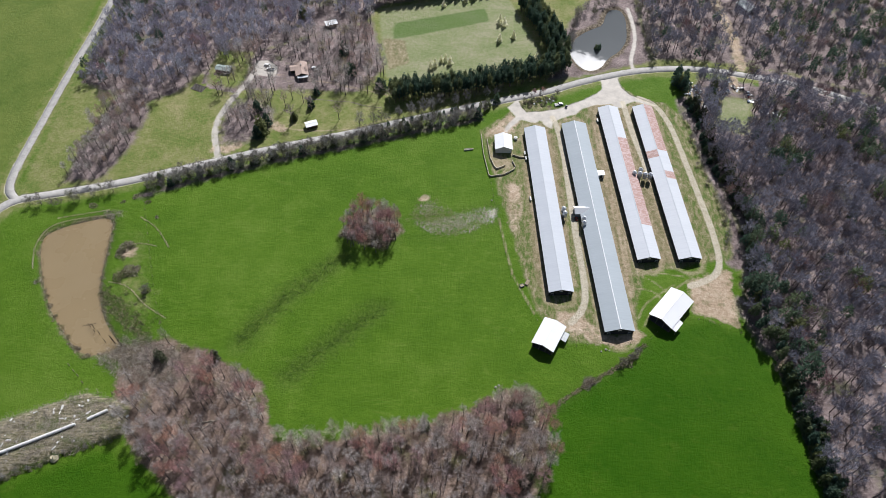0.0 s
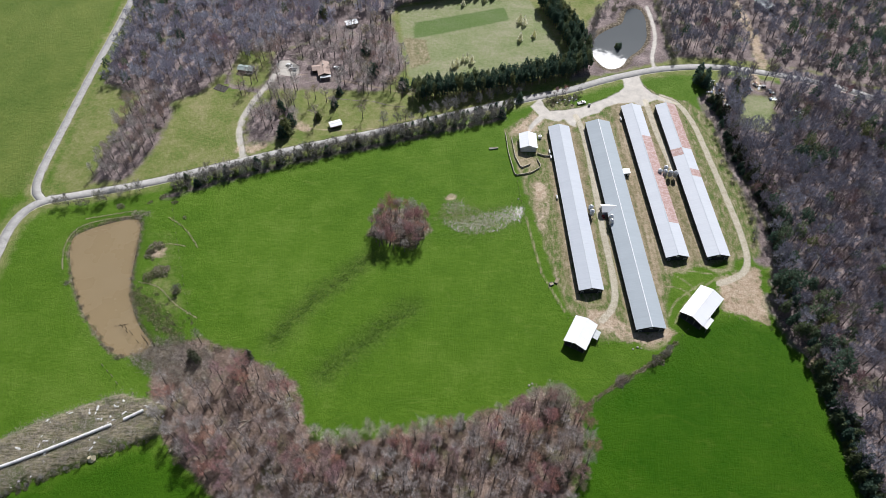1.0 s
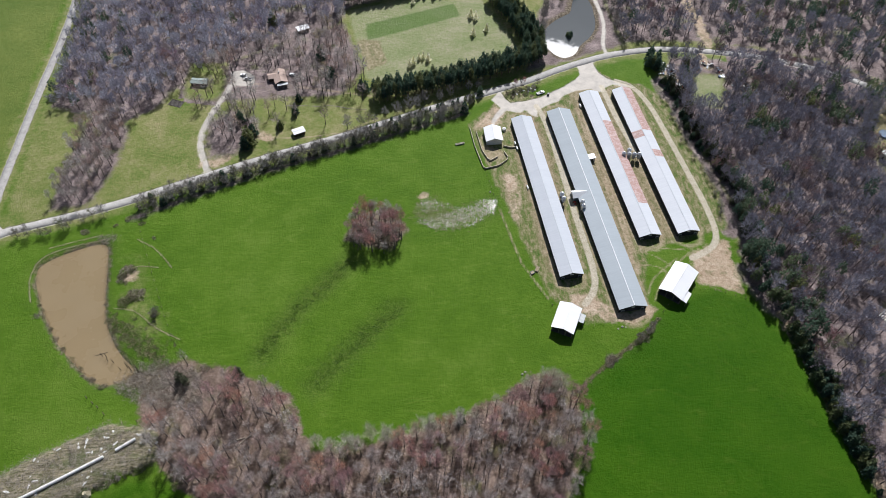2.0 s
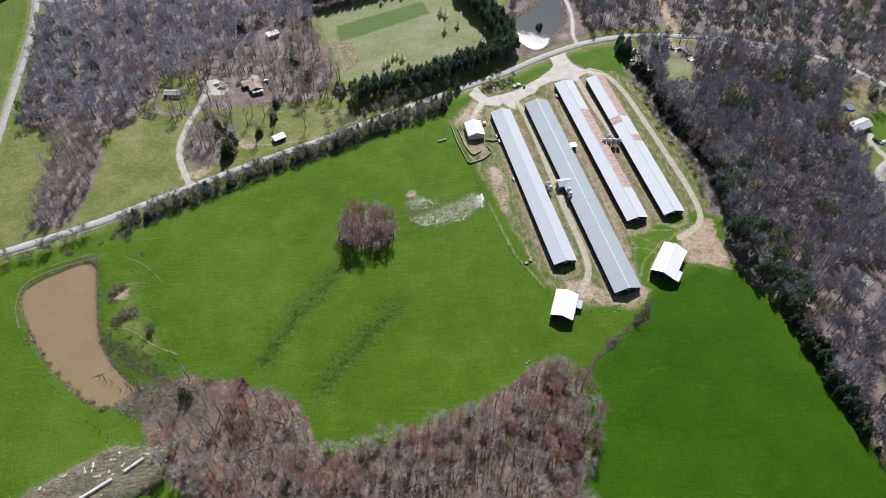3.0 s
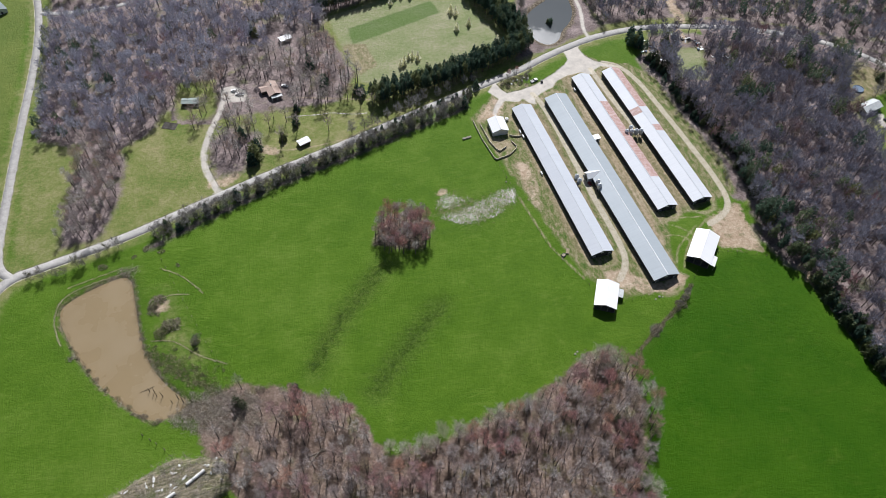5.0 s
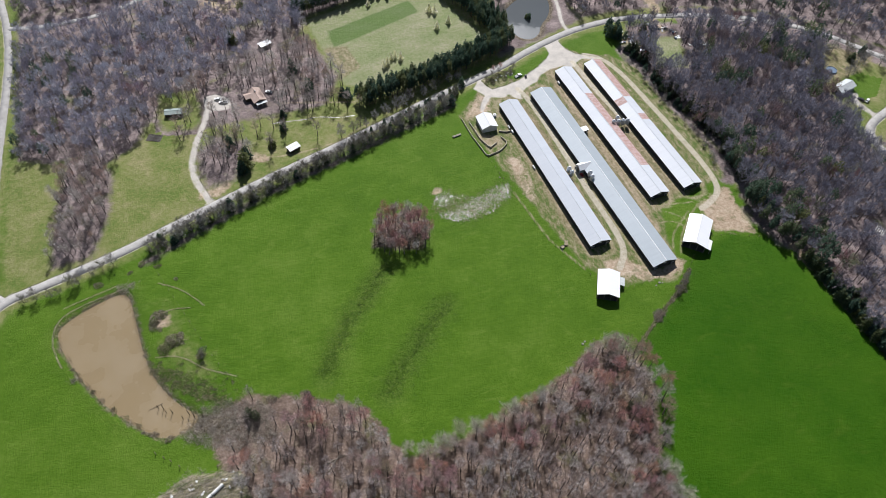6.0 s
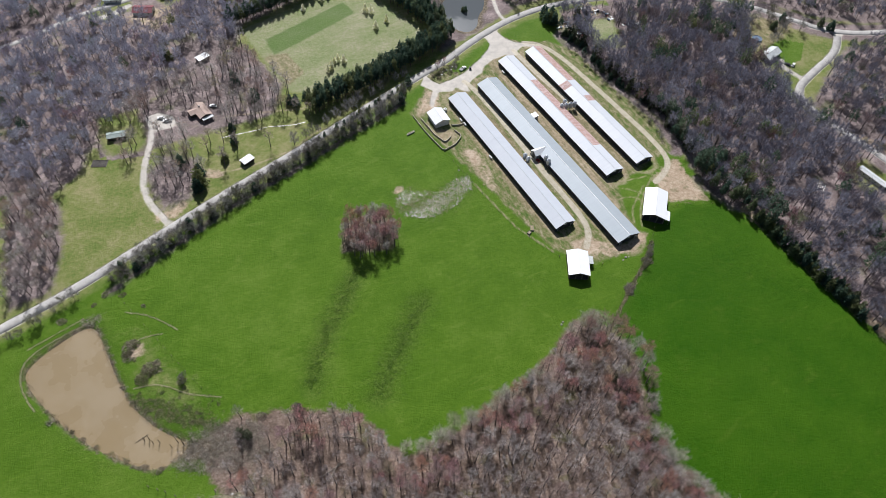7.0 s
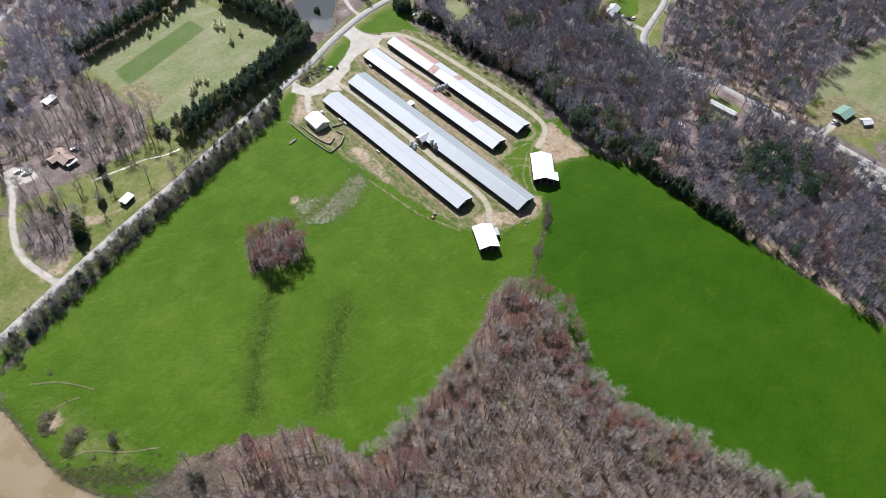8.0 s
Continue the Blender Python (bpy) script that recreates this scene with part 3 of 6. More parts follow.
    covers = {
        "far_grass": area(pts, west),
        "east_field": most(area(pts, [(-320, 60), (-262, 64), (-200, 94), (-150, 114), (-134, 108), (-112, 88), (-100, 60), (-60, -90), (-320, -90)]), area(pts, [(36, 128), (67, 149.5), (89, 162), (100, 176), (127, 186), (150, 177), (160, 150), (178, -90), (60, -90), (30, 70), (46, 120)])),
        "lawn": lawn,
        "hay": most(area(pts, HAY), area(pts, SCRAP_CLEARING) - 1, area(pts, [(308, 128), (430, 128), (430, 70), (322, 66)]) * 0.6),
        "mown": area(pts, [(-39.9, 410.3), (27.9, 432.6), (24.6, 448.3), (-40.2, 429.0)]),
        "litter": lit,
        "wood_floor": area(pts, WOODS_SOUTH) + 0.5,
        "yard": area(pts, YARD),
        "cutover": area(pts, CLEARCUT),
        "worn": most(area(pts, [(284, 112), (300, 116), (330, 112), (330, 72), (300, 72), (284, 92)]) - 2, area(pts, [(258, 276), (264, 300), (290, 314), (316, 290), (296, 279), (276, 276)]) - 1, area(pts, [(-50, 414), (-30, 410), (-26, 384), (-42, 374)]) - 1.5, area(pts, [(88, 345), (98, 345), (99, 225), (92, 200), (88, 245)]), area(pts, [(106, 344), (114, 346), (121, 222), (112, 218)]), area(pts, [(58, 324), (62, 330), (67, 300), (67, 230), (65, 210), (60, 240)]) - 1,
                     area(pts, [(43, 300), (46, 300), (52, 200), (46, 205)]) - 0.5),
        "weed": most(*(6.0 - line_distance(pts, s) for s in SWALES), 0.3 - line_distance(pts, FENCE_TRACK), area(pts, WET) * 0.5 - 1, 0.5 - np.abs(area(pts, POND) + 3.5),
                     3 - line_distance(pts, [(-176, 196), (-166, 184), (-154, 176)]), 1 - line_distance(pts, [(-56, 232), (-40, 222), (-26, 232), (-28, 250), (-50, 252)], True)),
        "mud": most(1.5 - np.abs(area(pts, POND) + 0.3), 3.0 - np.abs(area(pts, POND_NORTH) + 1), area(pts, [(-162, 168), (-150, 167), (-140, 158), (-150, 153), (-166, 160)]) - 1,
                    area(pts, [(-60, 236), (-36, 226), (-24, 240), (-34, 256), (-52, 254)])),
        "dirt": most(area(pts, FAR_YARD) * 0.4 - 1.0, area(pts, [(123.8, 206.3), (129.5, 210.5), (138.6, 213.2), (149.1, 217.3), (147.1, 198.1), (145.4, 181.5), (135.0, 186.0), (124.7, 189.2), (125.2, 197.3)]), area(pts, [(56, 190), (68, 188), (76, 178), (62, 176), (54, 182)]),
                     3.0 - line_distance(pts, [(70, 176), (84, 172), (94, 176)]),
                     4.0 - line_distance(pts, [(37, 272), (37.4, 267)]), *(0.8 - line_distance(pts, t) for t in ([(36, 268), (34.5, 256), (36, 243)], [(38, 266), (37.5, 254), (37, 243)], [(40, 266), (40.5, 256), (38.5, 247)])), 1.4 - line_distance(pts, [(36, 252), (37, 243)]),
                     area(pts, [(22, 314), (40, 318), (46, 332), (38, 336), (24, 322)]) - 1, 3.2 - line_distance(pts, [(-104, 319), (-108, 322)]),
                     2.6 - line_distance(pts, [(-142, 302), (-134, 301), (-128, 305)]), 2.2 - line_distance(pts, [(-15, 263), (-14, 264)]),
                     2.5 - line_distance(pts, [(187, 378), (188, 360)]), 2.5 - line_distance(pts, [(158, 364), (161, 350)]), 2.5 - line_distance(pts, [(160, 166), (166, 110), (171, 60), (174, 10)]),
                     3.5 - line_distance(pts, [(196, 385), (198, 420), (194, 470)]), 3 - line_distance(pts, [(-171.5, 222.5), (-170.5, 223.5)]),
                     3.0 - line_distance(pts, [(262, 190), (275, 170), (280, 130), (284, 112)])),
        "gravel": most(2.4 - line_distance(pts, [(-140, 498), (-128, 500), (-116, 505)]), area(pts, APRON),
                       1.8 - line_distance(pts, rounded([(-137.5, 292.6), (-142.3, 307.8), (-144.9, 318.6), (-144.5, 329.8), (-141.6, 340.4), (-137.3, 351.9), (-132.6, 362.0), (-130.0, 372.9)], False)),
                       area(pts, [(-131.1, 370.6), (-131.3, 384.7), (-122.8, 386.1), (-115.2, 379.1), (-115.1, 368.6)]),
                       1.4 - line_distance(pts, rounded([(122.9, 381.7), (122.1, 390.9), (128.6, 410.9), (130.3, 430.7), (128.9, 450.3)], False)),
                       2.0 - line_distance(pts, [(275, 240), (272, 256), (276, 262)]), 2.2 - line_distance(pts, [(276, 100), (286, 97), (298, 98)]),
                       area(pts, [(262, 66), (276, 70), (276, 40), (258, 44)]),
                       2.9 - line_distance(pts, MAIN_ROAD), 2.5 - line_distance(pts, NORTH_ROAD), 2.8 - line_distance(pts, EAST_ROAD)),
        "track": most(*(1.75 - line_distance(pts, t) for t in (
            rounded([(64.5, 333), (67, 325), (69, 302), (69.5, 245), (71.5, 208), (70, 192), (62, 183)], False), [(111, 348), (113, 320), (117, 289)],
            rounded([(122, 353), (132, 347), (138, 328), (140.5, 300), (143.5, 268), (145.5, 244), (145.5, 224), (142, 214), (134, 209), (126, 206)], False)))),
        "ruts": most(
                     0.7 - np.abs(line_distance(pts, [(91, 330), (92, 280), (95, 238), (94.5, 200)]) - 1.0),
                     0.6 - line_distance(pts, [(-104, 320), (-84, 318), (-60, 320), (-36, 331)]), 0.7 - line_distance(pts, [(-120, 372), (-80, 364), (-40, 352)]),
                     *(0.35 - line_distance(pts, rounded(t, False)) for t in ([(97, 214), (106, 210), (114, 201)], [(97, 204), (106, 203), (110, 196)], [(100, 216), (112, 214), (124, 212)], [(96, 186), (100, 194), (108, 200), (118, 207)], [(98, 181), (103, 190), (112, 200), (126, 210)])), 0.1 - line_distance(pts, [(36, 128), (60, 145)]), 0.5 - line_distance(pts, [(28, 250), (34, 212), (44, 188)])),
        "strips": most(*(1.1 - np.abs(line_distance(pts, [a, b]) - w / 2 - 1.5) for a, b, w in HOUSES), area(pts, [(22, 312), (25, 286), (38, 287), (38, 297), (28, 300)]) - 1),
        "wet": area(pts, WET),
    }
    for island in (WET, [(73, 354), (97.5, 366), (99.5, 360), (76, 346)], [(112, 365), (125, 374), (150, 374), (150, 352), (134, 349), (118, 357)]):
        covers["yard"] = np.where(area(pts, island) > 0, -5.0, covers["yard"])
    me = mesh_of("ground", np.column_stack([pts, z]), faces, (M_GROUND,), covers, True)
    return tagged(new("ground", me), "green pasture, leaf litter, lawns and dirt yard", "ground", kind="structure")


def ribbon(name, line, wide, mat, label, lift=0.07, thick=0.35):
    """A road: a raised strip along a line, with slightly ragged edges and real thickness."""
    line = np.asarray(line, float)
    seg = np.hypot(*np.diff(line, axis=0).T)
    s = np.concatenate([[0], np.cumsum(seg)])
    at = np.arange(0, s[-1], 2.5)
    p = np.stack([np.interp(at, s, line[:, 0]), np.interp(at, s, line[:, 1])], 1)
    d = np.gradient(p, axis=0)
    n = np.stack([-d[:, 1], d[:, 0]], 1) / np.hypot(*d.T)[:, None]
    rng = np.random.default_rng(len(name) + len(at))
    half = wide / 2 + rng.normal(0, 0.10, (2, len(at)))
    rows = [p - n * half[0][:, None], p, p + n * half[1][:, None]]
    z = np.maximum.reduce([height(r) for r in rows]) + lift
    top = [np.column_stack([r, z + (0.05 if i == 1 else 0)]) for i, r in enumerate(rows)]
    low = [np.column_stack([r, z - thick]) for r in (rows[0], rows[2])]
    v = np.concatenate([top[0], top[1], top[2], low[0], low[1]])
    m, i = len(at), np.arange(len(at) - 1)
    quads = [np.stack([a * m + i, a * m + i + 1, b * m + i + 1, b * m + i], 1) for a, b in ((0, 1), (1, 2), (3, 0), (2, 4))]
    return tagged(new(name, mesh_of(name, v, np.concatenate(quads)[:, ::-1], (mat,))), label, "road", kind="structure")


def pond(name, outline, z, mat, label):
    c = outline.mean(0)
    out = c + (outline - c) * 1.06
    turn = np.roll(out, -1, 0)
    if (out[:, 0] * turn[:, 1] - out[:, 1] * turn[:, 0]).sum() < 0:
        out = out[::-1]
    me = mesh_of(name, [(*p, z) for p in out], [tuple(range(len(out)))], (mat,))
    return tagged(new(name, me), label, "pond", kind="structure")


build_ground()
ribbon("road_main", MAIN_ROAD, 5.4, M_ASPHALT, "pale grey worn asphalt country road between fields")
ribbon("road_north", NORTH_ROAD, 4.8, M_ASPHALT, "pale grey country lane beside the far fields", 0.05)
ribbon("road_cross", CROSS_ROAD, 4.5, M_ASPHALT, "narrow pale lane through bare woods", 0.05)
ribbon("road_east", EAST_ROAD, 5.2, M_ASPHALT, "pale grey road through the eastern woods", 0.05)
pond("water_pond", POND, -0.75, M_POND, "still muddy brown farm pond in green pasture")
pond("water_pond_north", POND_NORTH, -0.75, M_POND2, "grey pond mirroring bright sky beside the road")


# ---- trees ----
def unit(v):
    return v / np.maximum(np.linalg.norm(v, axis=-1, keepdims=True), 1e-9)


class Soup:
    """Gathers triangles."""

    def __init__(self):
        self.v, self.f, self.n = [], [], 0

    def add(self, v, f):
        self.v.append(np.asarray(v, float))
        self.f.append(np.asarray(f, int) + self.n)
        self.n += len(v)

    def tube(self, path, radii, sides):
        path = np.asarray(path, float)
        d = unit(np.gradient(path, axis=0))
        side = unit(np.cross(d, (0.31, 0.91, 0.17)))
        up = np.cross(d, side)
        a = np.arange(sides) * 2 * np.pi / sides
        ring = np.cos(a)[None, :, None] * side[:, None] + np.sin(a)[None, :, None] * up[:, None]
        v = (path[:, None] + ring * np.asarray(radii)[:, None, None]).reshape(-1, 3)
        f = []
        for r in range(len(path) - 1):
            for k in range(sides):
                p, q = r * sides + k, r * sides + (k + 1) % sides
                f += [(p, q, q + sides), (p, q + sides, p + sides)]
        self.add(v, f)

    def blades(self, base, tip, wide, rng):
        """Thin tapering blades, one triangle each."""
        side = unit(np.cross(tip - base, rng.normal(size=base.shape))) * np.reshape(wide, (-1, 1)) / 2
        v = np.stack([base - side, base + side, tip], 1).reshape(-1, 3)
        self.add(v, np.arange(len(v)).reshape(-1, 3))

    def arrays(self):
        return np.concatenate(self.v), np.concatenate(self.f)


def bare_tree(seed, tall, spread, limbs, branches, twigs, low=0.34, wide=0.17, slim=False):
    """A leafless tree: a tapered trunk with limbs, and a domed, lumpy crown of branches and twigs."""
    rng = np.random.default_rng(seed)
    wood, crown = Soup(), Soup()
    lean = rng.normal(0, 0.035, 2)
    us = np.array([0, 0.3, 0.6, 0.92])
    axis = np.column_stack([lean[0] * tall * us, lean[1] * tall * us, us * tall])
    r0 = tall * 0.0165
    wood.tube(axis, r0 * np.array([1.25, 0.9, 0.55, 0.10]), 5)
    mid_z, half_z = tall * (low + 1.0) / 2, tall * (1.0 - low) / 2
    heart = np.array([lean[0] * mid_z, lean[1] * mid_z, mid_z])
    # the ends of the limbs lie spread over the dome
    k = np.arange(limbs)
    up = np.clip(-0.55 + 1.5 * (k + 0.5) / limbs + rng.normal(0, 0.08, limbs), -0.7, 0.95)
    az = k * 2.4 + rng.uniform(0, 6) + rng.normal(0, 0.25, limbs)
    out = np.column_stack([np.cos(az) * np.sqrt(1 - up**2), np.sin(az) * np.sqrt(1 - up**2), up])
    size = np.array([spread, spread, half_z])
    end = heart + out * size * rng.uniform(0.62, 0.92, (limbs, 1))
    root_z = np.clip(end[:, 2] - np.hypot(*(end - heart)[:, :2].T) * rng.uniform(0.7, 1.2, limbs), tall * low * 0.75, tall * 0.88)
    start = np.column_stack([np.interp(root_z, axis[:, 2], axis[:, j]) for j in range(3)])
    mid = (start + end) / 2 + np.array([0, 0, -0.25]) + rng.normal(0, 0.15, (limbs, 3))
    for p, q, r in zip(start, mid, end):
        ring = int(np.abs(axis[:, 2] - p[2]).argmin()) * 5
        wood.f.append(np.array([[ring, wood.n, wood.n + 1]]))
        if slim:
            wood.tube([p, r], r0 * np.array([0.30, 0.08]), 3)
        else:
            wood.tube([p, q, r], r0 * np.array([0.36, 0.22, 0.07]), 3)
    # branches fan out round each limb's end, twigs along each branch
    s = rng.uniform(0.35, 1.0, (limbs, branches, 1))
    base = np.where(s < 0.5, start[:, None] + (mid - start)[:, None] * s * 2, mid[:, None] + (end - mid)[:, None] * (s * 2 - 1))
    way = unit(unit(end - start)[:, None] * 0.5 + rng.normal(0, 0.7, (limbs, branches, 3)) + np.array([0, 0, 0.3]))
    tip = base + way * spread * rng.uniform(0.25, 0.5, (limbs, branches, 1))
    crown.blades(base.reshape(-1, 3), tip.reshape(-1, 3), wide * 1.1, rng)
    s = rng.uniform(0.1, 1.0, (limbs, branches, twigs, 1))
    tb = base[:, :, None] + (tip - base)[:, :, None] * s + rng.normal(0, 0.42, (limbs, branches, twigs, 3))
    tw = unit(way[:, :, None] * 0.30 + unit(tb - heart) * 0.25 + rng.normal(0, 0.42, (limbs, branches, twigs, 3)) + np.array([0, 0, 0.62]))
    te = tb + tw * rng.uniform(0.22, 0.62, tb.shape[:3] + (1,)) * spread
    crown.blades(tb.reshape(-1, 3), te.reshape(-1, 3), wide * 0.8, rng)
    return wood.arrays(), crown.arrays()


def evergreen(seed, tall, spread, tufts, low=0.12, power=0.8, size=1.0, sparse=0.0):
    """A conifer: a straight trunk and a crown of many small needle tufts."""
    rng = np.random.default_rng(seed)
    wood, crown = Soup(), Soup()
    wood.tube([(0, 0, 0), (0, 0, tall * 0.5), (0, 0, tall * 0.95)], tall * np.array([0.016, 0.010, 0.002]), 5)
    u = 1 - np.sqrt(rng.uniform(0.0, 1.0, tufts))
    u = np.maximum(u, 0.02 * rng.random(tufts))
    az = rng.uniform(0, 2 * np.pi, tufts)
    lump = 1 + 0.22 * np.sin(az * 3 + u * 9 + seed) + 0.14 * np.sin(az * 5 - u * 17)
    r = spread * (1 - u) ** power * lump * rng.uniform(0.45 + sparse * 0.2, 1.0, tufts)
    z = tall * (low + (1 - low) * u)
    p = np.column_stack([np.cos(az) * r, np.sin(az) * r, z])
    out = unit(np.column_stack([np.cos(az), np.sin(az), rng.uniform(-0.35, 0.55, tufts)]) + rng.normal(0, 0.3, (tufts, 3)))
    across = unit(np.cross(out, rng.normal(size=(tufts, 3))))
    l, w = size * rng.uniform(0.5, 1.0, (tufts, 1)), size * rng.uniform(0.28, 0.5, (tufts, 1))
    v = np.stack([p - out * l * 0.6, p + across * w, p + out * l, p - across * w + np.array([0, 0, 0.12])], 1).reshape(-1, 3)
    i = np.arange(tufts)[:, None] * 4
    crown.add(v, np.concatenate([i + [0, 1, 2], i + [0, 2, 3]]))
    return wood.arrays(), crown.arrays()


class Kind:
    """Several tree shapes of one kind, kept as arrays and as meshes."""

    def __init__(self, name, label, category, shapes, bark, leaf):
        self.name, self.label, self.category = name, label, category
        self.shapes = shapes
        self.bark, self.leaf = bark, leaf
        self.meshes, self.count = None, -1

    def plant(self, x, y, size, turn, group, sink=0.15):
        if self.meshes is None:
            self.meshes = [(mesh_of("trunk", *w, (self.bark,)), mesh_of("crown", *c, (self.leaf,))) for w, c in self.shapes]
        self.count += 1
        ob = new(self.name)
        ob.empty_display_size = 0.5
        ob.matrix_basis = pose(x, y, gz(x, y) - sink, 0, 0, turn) @ Matrix.Diagonal((size, size, size, 1))
        tagged(ob, self.label, self.category, group)
        for key, me in zip(("trunk", "crown"), self.meshes[self.count % len(self.meshes)]):
            child = new(key, me)
            child.parent = ob
        return ob


def scatter(poly, gap, seed, keep=None, margin=0.0):
    """Uneven places inside an outline, about gap metres apart."""
    rng = np.random.default_rng(seed)
    p = np.asarray(poly, float)
    lo, hi = p.min(0), p.max(0)
    gx, gy = np.meshgrid(np.arange(lo[0], hi[0], gap), np.arange(lo[1], hi[1], gap))
    pts = np.stack([gx.ravel(), gy.ravel()], 1)
    pts[:, 0] += (np.arange(len(pts)) // gx.shape[1] % 2) * gap / 2
    pts += rng.uniform(-0.46, 0.46, pts.shape) * gap
    ok = area(pts, p) > margin
    if keep is not None:
        ok &= keep(pts)
    return pts[ok], rng


def off_roads(pts):
    d = np.minimum.reduce([line_distance(pts, r) - w for r, w in ((MAIN_ROAD, 5.5), (NORTH_ROAD, 6.0), (EAST_ROAD, 7.0), (CROSS_ROAD, 10.0))])
    return d > 0


def woods(name, label, places, rng, shapes, bark, leaf, sizes, tints):
    """Far woods, as one uncountable thing."""
    vs, fs, ts, ms, n = [], [], [], [], 0
    z = height(places) - 0.15
    for (x, y), h in zip(places, z):
        (wv, wf), (cv, cf) = shapes[rng.integers(len(shapes))]
        a, s = rng.uniform(0, 2 * math.pi), rng.uniform(*sizes)
        turn = np.array([[math.cos(a), -math.sin(a), 0], [math.sin(a), math.cos(a), 0], [0, 0, rng.uniform(0.9, 1.15)]]) * s
        patch = 0.5 + 0.5 * math.sin(x / 11 + 2.1 * math.sin(y / 17)) * math.cos(y / 13 - 1.3 * math.sin(x / 23))
        tint = min(0.62 * tints(rng) + 0.5 * patch * patch + 0.06 * rng.random(), 1.0)
        for v, f, m in ((wv, wf, 0), (cv, cf, 1)):
            vs.append(v @ turn.T + (x, y, h))
            fs.append(f + n)
            ts.append(np.full(len(v), tint))
            ms.append(np.full(len(f), m))
            n += len(v)
    me = mesh_of(name, np.concatenate(vs), np.concatenate(fs), (bark, leaf), {"tint": np.concatenate(ts)})
    me.polygons.foreach_set("material_index", np.concatenate(ms).astype(np.int32))
    return tagged(new(name, me), label, "woods", kind="stuff")


def shapes(seed, sizes, *count):
    return [bare_tree(seed + k, t, s, *count) for k, (t, s) in enumerate(sizes)]


NEAR_SHAPES = shapes(10, ((15.5, 3.1), (17, 3.3), (14.5, 3.0), (16, 3.5), (17.5, 3.1), (13.5, 2.9)), 12, 4, 14, 0.46, 0.098)
RED_SHAPES = shapes(30, ((15.5, 3.2), (16.5, 3.4), (14, 3.0), (17, 3.3)), 12, 4, 15, 0.44, 0.108)
EDGE_SHAPES = shapes(230, ((10, 3.7), (11.5, 4.0), (9, 3.4), (10.5, 3.9)), 15, 5, 14, 0.16, 0.105)
MID_SHAPES = shapes(210, ((14.5, 3.2), (16, 3.4), (13.5, 3.0), (15, 3.6), (16.5, 3.2)), 8, 4, 8, 0.46, 0.13, True)
FAR_SHAPES = shapes(50, ((14, 4.2), (15.5, 4.4), (12.5, 4.0), (15, 4.7), (13, 3.8), (16.5, 4.5)), 9, 4, 7, 0.40, 0.29, True)
TALL_SHAPES = shapes(70, ((16, 3.5), (18, 3.8), (14.5, 3.4), (17, 4.0)), 10, 4, 9, 0.44, 0.13)
HEDGE_SHAPES = shapes(90, ((8, 3.0), (9.5, 3.2), (7, 2.8), (9, 3.4)), 10, 4, 12, 0.10, 0.15)
PINE_SHAPES = [evergreen(110 + k, t, s, 340, 0.36, 0.66, 0.88) for k, (t, s) in enumerate(((14.5, 2.4), (15.5, 2.5), (13.5, 2.3), (15, 2.6)))]
CEDAR_SHAPES = [evergreen(130 + k, t, s, 330, 0.05, 0.72, 0.95) for k, (t, s) in enumerate(((8.5, 2.5), (7, 2.3), (10, 2.7)))]
WILD_PINES = [evergreen(150 + k, t, s, 290, 0.32, 0.5, 0.92, 0.3) for k, (t, s) in enumerate(((15, 3.6), (17, 3.9), (13, 3.4)))]
BLOSSOM_SHAPES = [evergreen(170 + k, t, s, 260, 0.10, 1.0, 0.7) for k, (t, s) in enumerate(((7.2, 1.9), (8.0, 2.0), (6.4, 1.7)))]

BARE = Kind("bare_tree", "leafless grey deciduous tree with fine twigs", "tree", NEAR_SHAPES, M_BARK, M_TWIG)
RED = Kind("red_maple", "leafless tree with reddish spring buds", "tree", RED_SHAPES, M_BARK, M_REDTWIG)
PALE = Kind("pale_tree", "pale grey bare tree at the wood's edge", "tree", EDGE_SHAPES, M_BARK, M_PALETWIG)
TALL = Kind("tall_tree", "tall slender leafless tree in a house yard", "tree", TALL_SHAPES, M_BARK, M_TWIG)
HEDGE = Kind("hedgerow_tree", "small leafless hedgerow tree beside the road", "tree", HEDGE_SHAPES, M_BARK, M_TWIG_HEDGE)
PINE = Kind("pine_tree", "dark green pine in a planted windbreak row", "tree", PINE_SHAPES, M_PINEBARK, M_LEAF)
CEDAR = Kind("cedar_tree", "dense dark green cedar at the field edge", "tree", CEDAR_SHAPES, M_PINEBARK, M_LEAF)
BLOSSOM = Kind("blossoming_tree", "small pale blossoming tree on the mown field", "tree", BLOSSOM_SHAPES, M_BARK, M_BLOSSOM)
VINE = Kind("vine_clad_tree", "bare tree smothered in dark evergreen vines", "tree", [evergreen(190 + k, t, s, 300, 0.05, 0.45, 0.8) for k, (t, s) in enumerate(((10, 2.4), (12, 2.6), (9, 2.2)))], M_BARK, M_VINE)
rng = np.random.default_rng(5)


def plant_all(kind, places, group, sizes, rng):
    for x, y in places:
        kind.plant(float(x), float(y), float(rng.uniform(*sizes)), float(rng.uniform(0, 360)), group)


def along(line, gap, spread, seed):
    """Places along a line, about gap metres apart, strewn sideways."""
    r = np.random.default_rng(seed)
    line = np.asarray(line, float)
    s = np.concatenate([[0], np.cumsum(np.hypot(*np.diff(line, axis=0).T))])
    at = np.arange(gap / 2, s[-1], gap) + r.uniform(-0.3, 0.3, len(np.arange(gap / 2, s[-1], gap))) * gap
    return np.stack([np.interp(at, s, line[:, 0]), np.interp(at, s, line[:, 1])], 1) + r.normal(0, spread, (len(at), 2))


